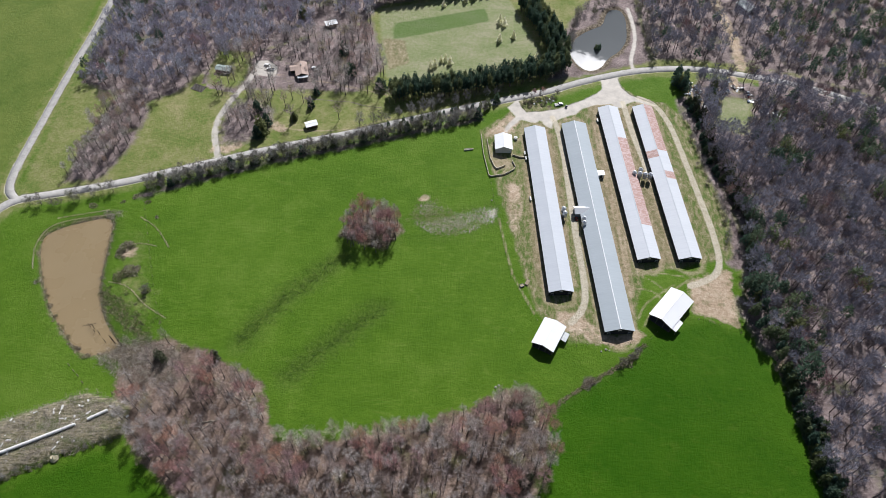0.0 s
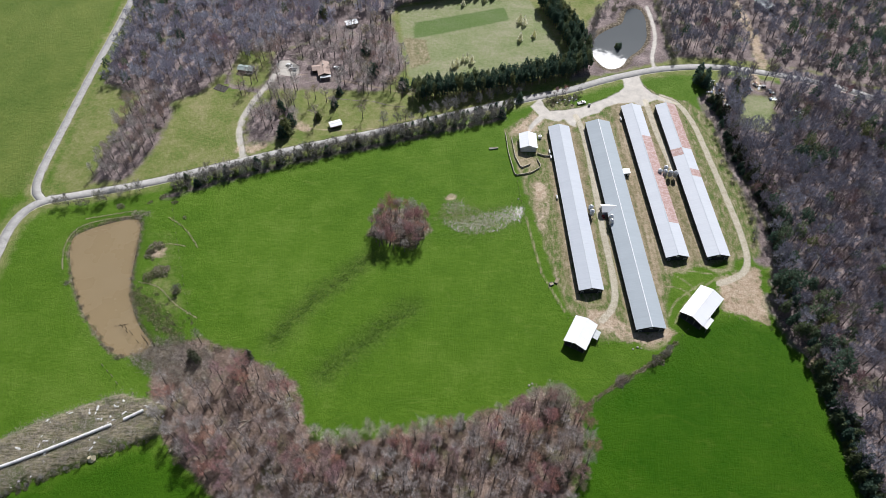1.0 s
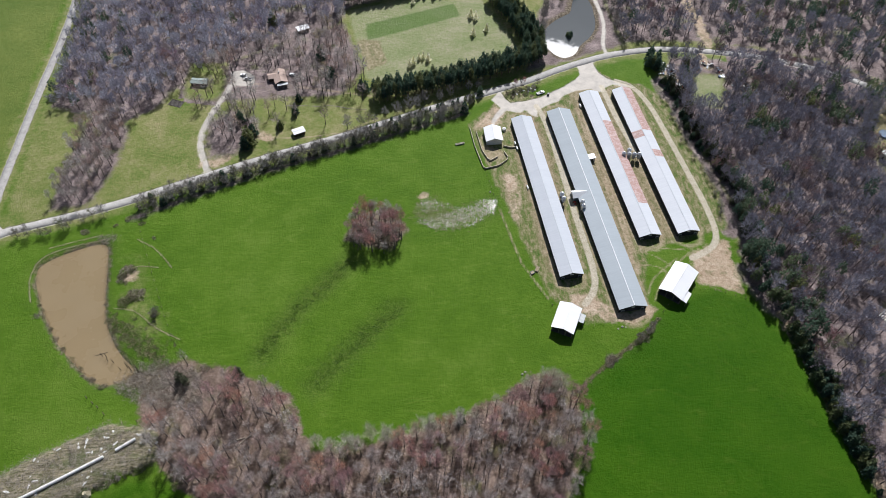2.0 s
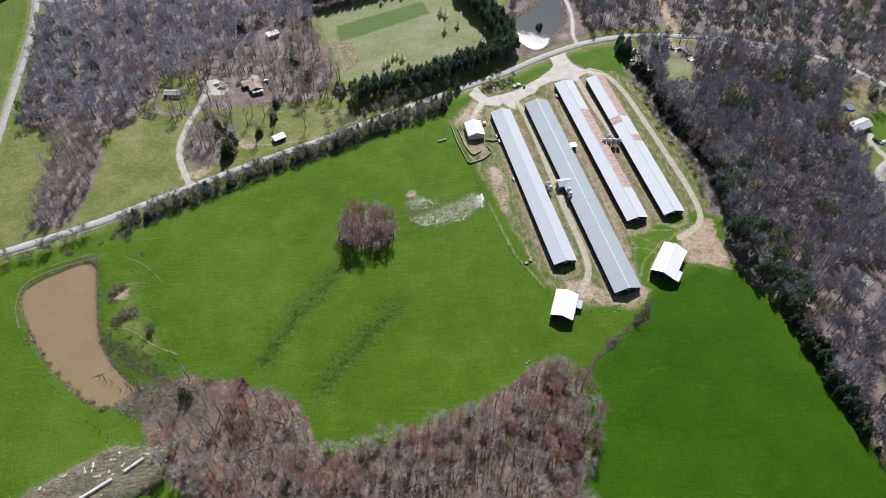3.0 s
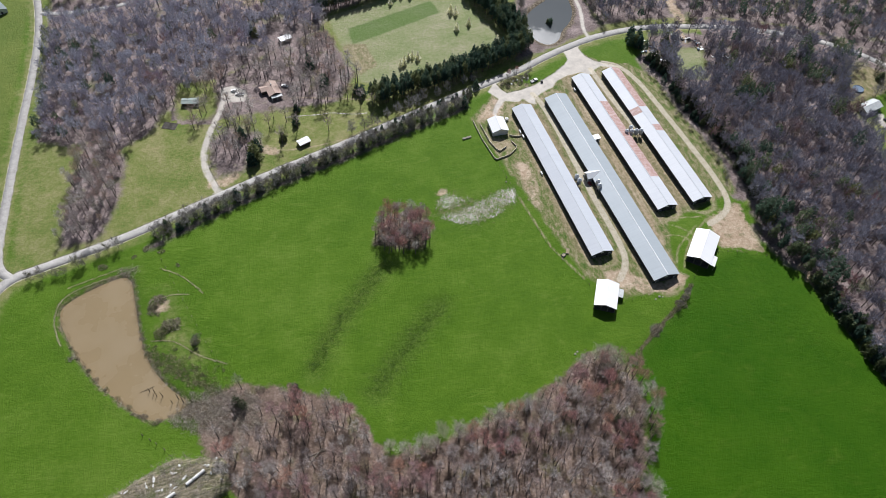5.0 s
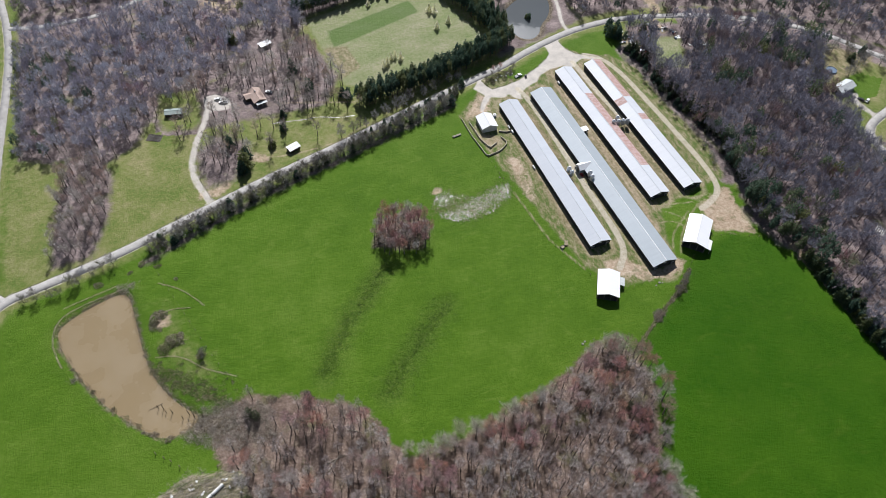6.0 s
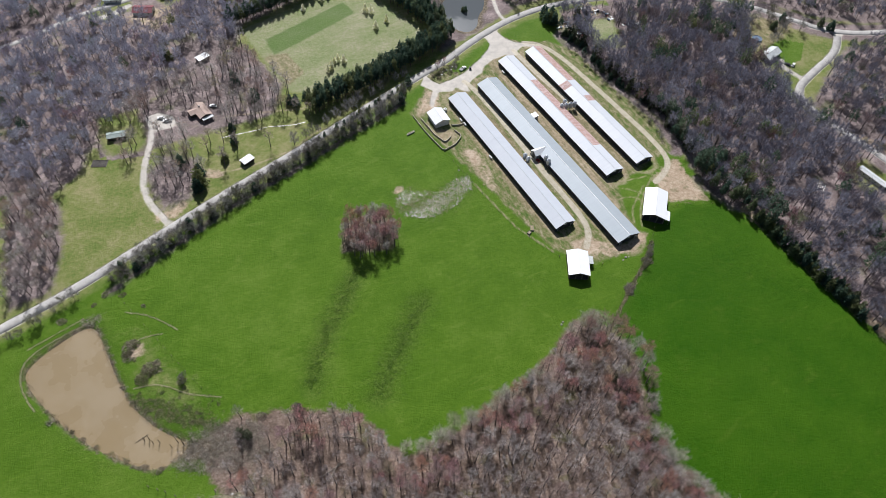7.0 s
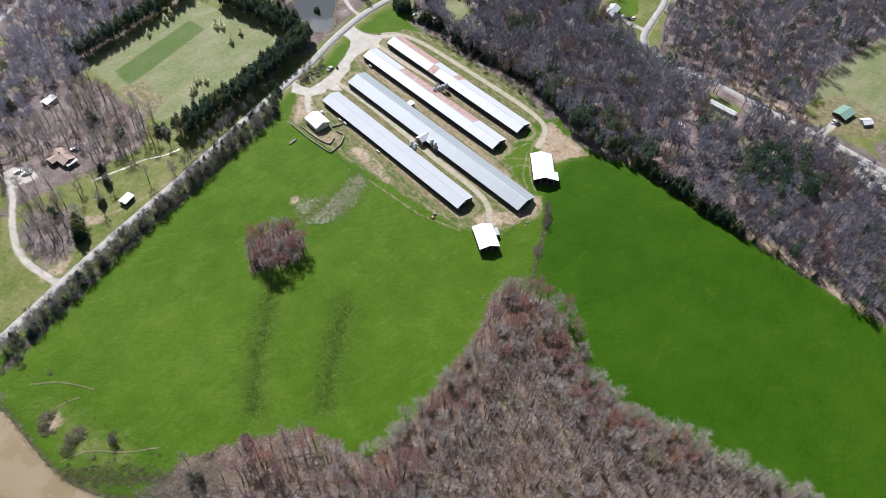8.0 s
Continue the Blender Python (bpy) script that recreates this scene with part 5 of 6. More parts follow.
def barn(name, x, y, turn, w, long, eave, label, category, wall, roof, rise=0.22, open_end=False, posts=False, extras=True, over=0.5):
    """A gabled building with its long side along y; an open end shows posts and a dark inside."""
    ob = base(name, x, y, turn, label, category)
    ridge = eave + w * rise
    y0 = -long / 2
    for s in (-1, 1):
        xx = s * w / 2
        part("side_wall", Geo().box(min(xx, xx - s * 0.18), max(xx, xx - s * 0.18), y0, -y0, -0.6, eave), wall, ob)
        n = max(2, round(long / 4.5))
        for k in range(n):
            a, b = -long / 2 - over + k * (long + 2 * over) / n, -long / 2 - over + (k + 1) * (long + 2 * over) / n
            lift = 0.012 * (k % 2)
            part("roof_panel", slope(s * (w / 2 + over), eave - over * 2 * rise + lift, 0, ridge + lift, a, b + 0.04), roof, ob)
    part("ridge_cap", Geo().prism([(-0.3, ridge), (0, ridge + 0.1), (0.3, ridge), (0.3, ridge + 0.06), (0, ridge + 0.2), (-0.3, ridge + 0.06)], long + 2 * over, "y", y0 - over), roof, ob)
    part("end_wall", gable_wall(w, eave, ridge - 0.1, -y0 - 0.18, 0.18, -0.6), wall, ob)
    if open_end:
        # dark floor slab added so that the open inside looks shaded
        part("floor", Geo().box(-w / 2 + 0.2, w / 2 - 0.2, y0, -y0 - 0.2, -0.5, 0.16), M_SOIL, ob, "dark dirt floor that deepens the shade inside")
        part("gable", Geo().prism([(-w / 2, eave), (w / 2, eave), (0, ridge - 0.1)], 0.15, "y", y0), wall, ob)
        for k in range(4):
            px = -w / 2 + 0.3 + k * (w - 0.6) / 3
            part("post", Geo().box(px - 0.12, px + 0.12, y0, y0 + 0.24, -0.6, eave), M_PLANK, ob)
    else:
        part("end_wall", gable_wall(w, eave, ridge - 0.1, y0, 0.18, -0.6), wall, ob)
        if extras:
            part("door", Geo().box(-0.55, 0.55, y0 - 0.06, y0, 0.0, 2.05), M_DARKPAINT, ob)
            for s in (-1, 1):
                for k in range(max(1, int(long // 4))):
                    yy = y0 + 2.0 + k * 4.0
                    xs = sorted((s * w / 2, s * (w / 2 + 0.05)))
                    win = part("window", Geo().box(*xs, yy - 0.6, yy + 0.6, 1.0, 2.1), M_WHITE, ob)
                    xs = sorted((s * (w / 2 + 0.05), s * (w / 2 + 0.07)))
                    part("pane", Geo().box(*xs, yy - 0.5, yy + 0.5, 1.1, 2.0), M_GLASS, win)
    return ob


barn_a = barn("pole_barn", 49.6, 173.6, -28, 10.6, 15.2, 4.5, "white-roofed open pole barn at the pasture fence", "barn", M_DARKWOOD, M_ROOF_BARN, 0.16, True)
part("lean_to_roof", Geo().prism([(5.4, 3.0), (8.6, 2.5), (8.6, 2.6), (5.4, 3.1)], 5.2, "y", 1.0), M_ROOF_PALE, barn_a, "pale lean-to roof")
for yy in (1.2, 5.9):
    part("post", Geo().box(8.3, 8.5, yy, yy + 0.2, -0.5, 2.5), M_PLANK, barn_a)
barn_b = barn("pole_barn", 112.0, 189.6, -41, 12.0, 20.5, 4.7, "large white-roofed open hay barn at the field corner", "barn", M_DARKWOOD, M_ROOF_BARN, 0.17, True)
part("lean_to_roof", Geo().prism([(6.1, 4.1), (8.8, 3.5), (8.8, 3.6), (6.1, 4.2)], 7.0, "y", -10.2), M_ROOF_BARN, barn_b, "white lean-to roof")
part("post", Geo().box(8.5, 8.7, -9.9, -9.7, -0.5, 3.5), M_PLANK, barn_b)
barn("cattle_barn", 32.6, 306.6, 0, 9.6, 11.5, 3.6, "white-roofed barn inside a board-fenced cattle pen", "barn", M_SIDING, M_ROOF_BARN, 0.2, False, extras=False)

house = barn("farmhouse", -98.5, 374, 12, 7.4, 12.4, 2.7, "brick farmhouse with tan shingle roof among bare trees", "house", M_DARKWOOD, M_ROOF_TAN, 0.2)
part("wing_wall", Geo().box(-7.2, -3.7, -0.4, 4.6, -0.5, 2.6), M_DARKWOOD, house)
for s in (-1, 1):
    part("wing_roof", Geo().prism([(2.1 + s * 2.9, 2.5), (2.1, 3.6), (2.1, 3.7), (2.1 + s * 2.9, 2.6)], 7.4, "x", -7.5), M_ROOF_TAN, house)
part("porch_roof", Geo().box(-3.2, 3.9, -9.0, -6.6, 2.35, 2.5), M_ROOF_PALE, house, "pale porch roof")
for px in (-3.0, 0.4, 3.7):
    part("porch_post", Geo().box(px - 0.08, px + 0.08, -8.9, -8.74, -0.4, 2.35), M_WHITE, house)
part("chimney", Geo().box(-0.4, 0.4, 1.8, 2.6, 3.6, 5.0), M_CONCRETE, house)
barn("shed", -84.5, 425, -68, 4.6, 7.6, 2.5, "small white-roofed shed at the edge of the woods", "shed", M_PLANK, M_ROOF_BARN, 0.14)
barn("shed", -150, 374, 80, 4.6, 9.8, 2.6, "long dark shed with grey-green roof on a lawn", "shed", M_DARKWOOD, M_ROOF_SHED, 0.14)
barn("shed", -85.5, 322, -68, 4.2, 6.6, 2.5, "small roadside shed with white metal roof", "shed", M_DARKWOOD, M_ROOF_BARN, 0.12, True)
barn("farmhouse", 271, 268.5, -76, 7.6, 14.0, 2.9, "grey-roofed bungalow on a bright lawn", "house", M_SIDING, M_ROOF_PALE, 0.2)
barn("mobile_home", 246.5, 152.5, 8, 4.3, 18.5, 2.7, "long white mobile home on a grassy clearing", "mobile home", M_SIDING, M_ROOF_PALE, 0.1, over=0.15)
barn("farmhouse", 308, 98, 85, 9.0, 12.0, 2.5, "house with a green metal roof by the road", "house", M_DARKWOOD, M_ROOF_GREEN, 0.12)
barn("shed", 312, 84, 60, 5.4, 6.4, 2.2, "small white-roofed shed beside the green-roofed house", "shed", M_SIDING, M_ROOF_BARN, 0.2)
barn("mobile_home", 246, 41.5, -56, 5.2, 17.0, 2.7, "tan-roofed mobile home beside the eastern road", "mobile home", M_SIDING, M_ROOF_TAN, 0.12, over=0.25)
barn("farmhouse", 215, 452, 30, 8.0, 12.0, 2.8, "small house far behind the woods", "house", M_SIDING, M_ROOF_PALE, 0.2)
barn("farmhouse", -278, 506, 30, 8.0, 12.0, 2.8, "dark-roofed house beside the far crossroads", "house", M_SIDING, M_ROOF_DARK, 0.2)
barn("farmhouse", -108, 493, 65, 8.0, 13.0, 2.8, "house with a dark red roof in the far woods", "house", M_SIDING, M_ROOF_RED, 0.2)
barn("farmhouse", -125, 516, 70, 7.0, 11.0, 2.8, "small white-roofed house in the far woods", "house", M_SIDING, M_ROOF_PALE, 0.2)

barn("shed", -89, 505, 70, 5.0, 8.0, 2.6, "white-roofed shed beside the red-roofed house", "shed", M_SIDING, M_ROOF_BARN, 0.15)


def vehicle(name, x, y, turn, paint, label, pickup=False, small=False):
    """A parked vehicle: body, cabin, windows, four wheels; a pickup has an open bed."""
    ob = base(name, x, y, turn, label, "vehicle")
    l, w = (2.6, 1.3) if small else ((5.6, 1.95) if pickup else (4.6, 1.8))
    h = 0.95
    body = Geo().prism([(-l / 2, 0.35), (l / 2, 0.35), (l / 2, 0.8), (l / 2 - 0.15, h), (-l / 2 + 0.05, h + 0.03), (-l / 2, 0.8)], w, "x", -w / 2)
    part("body", body, paint, ob)
    c0, c1 = (-0.3, 1.7) if pickup else (-l * 0.36, l * 0.24)
    cabin = part("cabin", Geo().prism([(c0, h), (c1, h), (c1 - 0.55, h + 0.62), (c0 + 0.3, h + 0.62)], w - 0.16, "x", -w / 2 + 0.08), M_GLASS, ob)
    part("roof", Geo().box(-w / 2 + 0.12, w / 2 - 0.12, c0 + 0.32, c1 - 0.55, h + 0.62, h + 0.67), paint, cabin)
    if pickup:
        part("bed", Geo().box(-w / 2 + 0.15, w / 2 - 0.15, -l / 2 + 0.15, c0 - 0.1, h - 0.02, h + 0.05), M_DARKPAINT, ob)
    for sx in (-1, 1):
        for yy in (-l * 0.31, l * 0.31):
            n = 12
            ring = [(yy + 0.36 * math.cos(2 * math.pi * k / n), 0.36 + 0.36 * math.sin(2 * math.pi * k / n)) for k in range(n)]
            wheel = part("wheel", Geo().prism(ring, 0.22, "x", sx * w / 2 - 0.11), M_RUBBER, ob)
            hub = [(yy + 0.2 * math.cos(2 * math.pi * k / 8), 0.36 + 0.2 * math.sin(2 * math.pi * k / 8)) for k in range(8)]
            part("rim", Geo().prism(hub, 0.03, "x", sx * w / 2 + (0.11 if sx > 0 else -0.14)), M_STEEL, wheel)
    return ob


for x, y, a, paint, label, pick, small in (
        (69.5, 344.5, -70, M_WHITE, "white pickup truck parked on the gravel yard", True, False),
        (74.2, 342.6, -20, M_DARKPAINT, "small dark utility buggy on the gravel yard", False, True),
        (71.2, 250.0, 10, M_REDPAINT, "small red tractor cart between chicken houses", False, True),
        (71.0, 256.0, 20, M_DARKPAINT, "small dark utility cart between chicken houses", False, True),
        (-122.5, 380.0, 70, M_WHITE, "white car parked in the farmhouse yard", False, False),
        (-119.5, 376.0, 75, M_WHITE, "white pickup parked in the farmhouse yard", True, False),
        (-90.5, 377.5, 60, M_WHITE, "white car parked behind the farmhouse", False, False),
        (276.0, 256.0, 20, M_DARKPAINT, "dark car on the bungalow's driveway", False, False),
        (279.5, 254.0, -60, M_WHITE, "white car on the bungalow's driveway", False, False),
        (296.0, 98.5, 100, M_WHITE, "white car beside the green-roofed house", False, False),
        (296.5, 95.5, 95, M_DARKPAINT, "dark car beside the green-roofed house", False, False),
        (268.0, 56.0, 80, M_BLUEPAINT, "grey-blue pickup parked near the eastern road", True, False),
        (262.0, 50.0, 10, M_DARKPAINT, "dark car parked near the eastern road", False, False),
        (235.0, 160.0, 30, M_DARKPAINT, "dark car in the woods by the mobile home", False, False)):
    vehicle("pickup_truck" if pick else "utility_cart" if small else "car", x, y, a, paint, label, pick, small)


def box_tank():
    ob = base("pump_shed", 88.7, 283.5, 3, "small white pump shed between chicken houses", "shed")
    part("wall", Geo().box(-1.7, 1.7, -1.7, 1.7, -0.4, 2.6), M_SIDING, ob)
    part("roof", Geo().prism([(-2.0, 2.55), (2.0, 2.85), (2.0, 2.97), (-2.0, 2.67)], 4.0, "y", -2.0), M_ROOF_BARN, ob)
    part("door", Geo().box(-0.5, 0.5, -1.75, -1.7, 0, 2.0), M_DARKPAINT, ob)


box_tank()


# ---- fences ----
POST = Geo().prism([(-0.09, -0.5), (0.09, -0.5), (0.09, 1.35), (0.0, 1.4), (-0.09, 1.35)], 0.18, "y", -0.09).mesh("post", M_PLANK)


def fence(line, gap, boards, label, tall=1.0):
    """Posts along a line, with boards or wire strands between them."""
    line = np.asarray(line, float)
    s = np.concatenate([[0], np.cumsum(np.hypot(*np.diff(line, axis=0).T))])
    at = np.linspace(0, s[-1], max(2, round(s[-1] / gap) + 1))
    p = np.stack([np.interp(at, s, line[:, 0]), np.interp(at, s, line[:, 1])], 1)
    z = height(p)
    ob = tagged(new("fence"), label, "fence")
    ob.matrix_basis = pose(*p[0], z[0])
    for (x, y), h in zip(p, z):
        post = part("post", POST, None, ob)
        post.matrix_basis = pose(x - p[0][0], y - p[0][1], h - z[0])
    for a, b, za, zb in zip(p[:-1], p[1:], z[:-1], z[1:]):
        d = (b - a) / max(np.hypot(*(b - a)), 1e-6)
        n = np.array([-d[1], d[0]]) * (0.16 if boards else 0.008)
        g = Geo()
        for lo, hi in ((0.10, 0.38), (0.48, 0.76), (0.86, 1.10)) if boards else ((0.5, 0.515), (1.1, 1.115)):
            o = p[0]
            v = [(*(q + sgn * n - o), zz - z[0] + e) for q, zz in ((a, za), (b, zb)) for sgn in (-1, 1) for e in (lo, hi)]
            g.add(v, [(0, 1, 3, 2), (4, 6, 7, 5), (0, 4, 5, 1), (2, 3, 7, 6), (1, 5, 7, 3), (0, 2, 6, 4)])
        part("board" if boards else "wire", g, M_BOARD if boards else M_DARKWOOD, ob)
    return ob


fence([(19.5, 316), (20.5, 300), (23.5, 281), (33, 283), (39.5, 288), (37.5, 294)], 2.6, True, "weathered board fence round the cattle pen")
fence([(23, 312), (24.5, 296), (27.5, 287), (33, 290)], 2.6, True, "inner weathered board fence of the cattle pen")
fence([(38, 299), (42, 297), (47.5, 297.5)], 2.6, True, "short board fence between barn and chicken house")
fence([(24, 281), (27, 253), (33, 212), (41, 192), (45, 184)], 5.0, False, "wire fence on posts along the pasture")
fence([(35, 127.5), (43, 133), (67, 150), (89, 162.5), (97, 171), (104, 178)], 5.0, False, "wire fence along the dirt track")
fence([(58, 169), (72, 171), (90, 172)], 5.0, False, "wire fence south of the chicken houses")
fence([(121, 187), (136, 183), (150, 176)], 5.0, False, "wire fence at the field corner")
fence([(-172, 258), (-160, 224), (-150, 196), (-143, 180)], 6.0, False, "wire fence along the pasture's western side")


# ---- small things ----
def sticks(name, places, seed, count, size, mat, label, category, flat=0.25, wide=0.12, spread=1.6, kind=""):
    """A heap or scatter of dead branches, stalks or leaves round each place."""
    r = np.random.default_rng(seed)
    s = Soup()
    places = np.asarray(places, float)
    for (x, y), h in zip(places, height(places)):
        b = np.column_stack([r.normal(x, spread * 0.5, count), r.normal(y, spread * 0.5, count), h + r.uniform(-0.05, 0.35, count)])
        w = unit(np.column_stack([r.normal(size=(count, 2)), np.abs(r.normal(0, flat, count)) + 0.05]))
        s.blades(b, b + w * size * r.uniform(0.5, 1.2, (count, 1)), wide, r)
    ob = new(name, mesh_of(name, *s.arrays(), (mat,)))
    return tagged(ob, label, category, kind=kind)


def bush_shape(seed, n, tall, wide, blade, mat):
    r = np.random.default_rng(seed)
    s = Soup()
    a, u = r.uniform(0, 2 * np.pi, n), np.sqrt(r.random(n))
    b = np.column_stack([np.cos(a) * u * wide * 0.55, np.sin(a) * u * wide * 0.55, r.uniform(0, tall * 0.4, n)])
    b[:, 2] = r.uniform(0, 0.75, n) * tall * (1 - u * u) * (1 + 0.3 * np.sin(a * 3 + seed))
    w = unit(np.column_stack([np.cos(a) * u * 0.9, np.sin(a) * u * 0.9, np.full(n, 0.7)]) + r.normal(0, 0.75, (n, 3)))
    s.blades(b, b + w * tall * r.uniform(0.14, 0.34, (n, 1)), blade, r)
    return mesh_of("branches", *s.arrays(), (mat,))


BUSH_FORMS = ((340, 2.2, 2.5), (300, 1.8, 2.2), (420, 2.4, 3.1))
BUSH_MESHES = [bush_shape(200 + k, n, t, w, 0.13, M_SCRUB) for k, (n, t, w) in enumerate(BUSH_FORMS)]
BRIAR_MESHES = [bush_shape(206 + k, n, t, w, 0.17, M_BRIAR) for k, (n, t, w) in enumerate(BUSH_FORMS)]


def bush(x, y, size, label="scrubby leafless bush in rough grass", group="scrub bushes", meshes=BUSH_MESHES):
    me = meshes[int(abs(x * 7 + y * 3)) % 3]
    ob = new("bush", me)
    ob.matrix_basis = pose(x, y, gz(x, y) - 0.1, 0, 0, (x * 37) % 360) @ Matrix.Diagonal((size * 1.25, size * 0.9, size * 0.85, 1))
    return tagged(ob, label, "bush", group)


for x, y, s in ((-173.5, 226, 2.0), (-171, 227.5, 2.0), (-175, 223, 1.7), (-175.5, 220, 1.4), (-172.5, 219, 1.0), (-169.5, 208.5, 2.1), (-166, 210.5, 2.2), (-172, 206.5, 1.7), (-163.5, 212, 1.6), (-155, 198, 1.1),
                (-127, 165, 1.6),
                (66, 149, 1.5), (68.5, 151, 1.4), (78, 156.5, 0.8), (83, 159, 1.1), (86.5, 161, 1.5), (89, 163.5, 1.6), (91, 165, 1.3), (93, 168, 1.0), (52, 139.5, 0.5),
                (-178, 262, 1.4), (-184, 258, 1.0), (-200, 255, 1.2), (-170, 258, 0.9), (-162, 247, 0.8), (49, 346, 1.2), (53, 347, 1.3), (57, 349, 1.4), (62, 350, 1.2), (66, 350, 1.3), (60, 345, 1.5), (51, 343, 1.3)):
    bush(x, y, s)
r = np.random.default_rng(29)
for x, y in np.concatenate([along([(-176, 199), (-170, 189), (-163, 182), (-154, 175), (-146, 167)], 0.6, 1.6, 63), along([(-170, 194), (-160, 184), (-148, 174)], 1.0, 1.8, 64), [(-155, 194), (-154, 192), (-145, 182), (-143, 179)]]):
    bush(float(x), float(y), float(r.uniform(0.25, 0.6)), "olive-green briars and weeds beside the pond", "briars beside the pond", BRIAR_MESHES)
# dense briars added to darken the bank's shaded south side
for x, y in np.concatenate([along([(-224, 84.5), (-200, 97), (-170, 111.5), (-146, 121)], 1.3, 0.5, 65), along([(-224, 83), (-200, 95.5), (-170, 110), (-148, 119)], 2.0, 0.5, 66)]):
    bush(float(x), float(y), float(r.uniform(0.5, 0.95)), "dark briars standing in for the bank's shaded side", "briars on the bank", BRIAR_MESHES)
r = np.random.default_rng(30)
bank = POND.mean(0) + (POND - POND.mean(0)) * 1.05
for k in range(0, len(bank), 1):
    x, y = bank[k] + r.normal(0, 1.2, 2)
    west_bank = x < -176 and y < 212
    if (y < 215 or x > -192) and r.random() < (0.9 if west_bank else 0.6):
        bush(float(x), float(y), float(r.uniform(0.4, 0.9) if west_bank else r.uniform(0.15, 0.35)), "low reedy scrub on the muddy pond bank", "scrub round the pond")

# brush heaps, dead wood and weeds
brier = np.concatenate([along([(-177, 201), (-170, 189), (-163, 182), (-154, 175), (-146, 167)], 0.35, 1.8, 71), along([(-170, 196), (-160, 186), (-147, 174)], 0.5, 2.4, 72)])
sticks("rank_weeds", brier, 73, 16, 1.0, M_STRAW, "tangled dry weeds and stalks beside the pond", "weeds", 0.9, 0.12, 1.4, "stuff")
sticks("rank_weeds", brier, 74, 10, 0.8, M_WEEDLEAF, "green weeds among dry stalks beside the pond", "weeds", 0.9, 0.16, 1.5, "stuff")
sticks("brush_heap", [(-213, 203)], 31, 90, 1.9, M_STICK, "small heap of pale cut branches on grass", "brush heap", 0.35, 0.14, 2.0)
sticks("brush_heap", [(-187, 249), (-190, 250), (-184, 250)], 32, 70, 2.2, M_STICK, "pale driftwood heap at the pond's corner", "brush heap", 0.25, 0.15, 2.4)
r = np.random.default_rng(33)
tangle, _ = scatter([(-160, 170), (-150, 172), (-128, 163), (-128, 146), (-152, 148), (-170, 160)], 2.6, 34)
sticks("dead_brush", tangle, 35, 55, 2.6, M_STICK, "tangle of dead grey branches in the marshy pond end", "dead brush", 0.5, 0.13, 2.4, "stuff")
cut, _ = scatter(CLEARCUT, 2.4, 36, lambda p: p[:, 0] > -235)
sticks("logging_slash", cut, 37, 26, 2.3, M_STICK, "pale dry branches strewn over bare ground", "dead brush", 0.25, 0.15, 2.4, "stuff")
for k, sw in enumerate(SWALES):
    weeds = np.concatenate([along(sw, 0.25, 3.6 + 1.4 * k, 40 + k), along(sw, 0.4, 1.8, 44 + k)])
    sticks("weeds", weeds, 50 + k, 11, 0.6, M_WEEDLEAF, "dark rank weeds in a shallow swale", "weeds", 0.9, 0.16, 1.5, "stuff")
sticks("dead_grass", along(FENCE_TRACK, 0.5, 0.5, 46), 47, 26, 0.8, M_STRAW, "strip of tall dead grass along an old fence line", "dead grass", 0.8, 0.16, 0.9, "stuff")
for trail in ([(-189, 248.5), (-203, 246), (-216, 242), (-221, 236), (-222.5, 228), (-220.5, 218), (-218, 211)], [(-190, 252), (-203, 249), (-217, 245.5)],
              [(-176, 203.5), (-168, 202.5), (-162, 198.5), (-156, 192), (-151, 188), (-141, 182)], [(-172, 228), (-165, 229), (-157, 227)], [(-171, 247), (-160, 240), (-150, 226)]):
    sticks("dead_grass", along(rounded(trail, False), 0.2, 0.12, 67), 68, 6, 0.5, M_PALESTRAW, "thin trail of pale dead grass beside the pond", "dead grass", 0.3, 0.14, 0.35, "stuff")
east_bank = bank[(bank[:, 0] > -192) & (bank[:, 1] > 172)]
sticks("bank_debris", np.concatenate([p + np.random.default_rng(69).normal(0, 0.9, (9, 2)) for p in east_bank]), 70, 5, 1.1, M_STICK, "pale sticks and clods along the pond's bank", "dead brush", 0.3, 0.16, 1.0, "stuff")
sticks("brush_heap", [(66, 149), (68, 150.5), (67, 151.5)], 48, 110, 2.6, M_STICK, "domed heap of grey brush on a fence line", "brush heap", 1.0, 0.12, 2.2)
wet, _ = scatter(WET, 2.4, 52)
sticks("dead_weeds", wet, 53, 22, 0.9, M_STRAW, "pale dead weed stalks on wet ground", "weeds", 0.9, 0.10, 1.6, "stuff")
rim = along(np.vstack([bank, bank[:1]]), 0.8, 0.7, 54)
sticks("reeds", rim, 55, 20, 1.0, M_STRAW, "dry reeds and mud along the pond edge", "reeds", 0.8, 0.10, 1.1, "stuff")


def puddle_shape(seed):
    rr = np.random.default_rng(seed)
    n = 11
    a = np.arange(n) * 2 * math.pi / n
    rad = 1 + 0.3 * np.sin(a * 2 + seed) + 0.25 * np.sin(a * 3 + seed * 2) + rr.normal(0, 0.1, n)
    v = [(math.cos(t) * q, math.sin(t) * q, 0) for t, q in zip(a, rad)] + [(0, 0, 0)]
    return mesh_of("puddle", v, [(i, (i + 1) % n, n) for i in range(n)], (M_PUDDLE,))


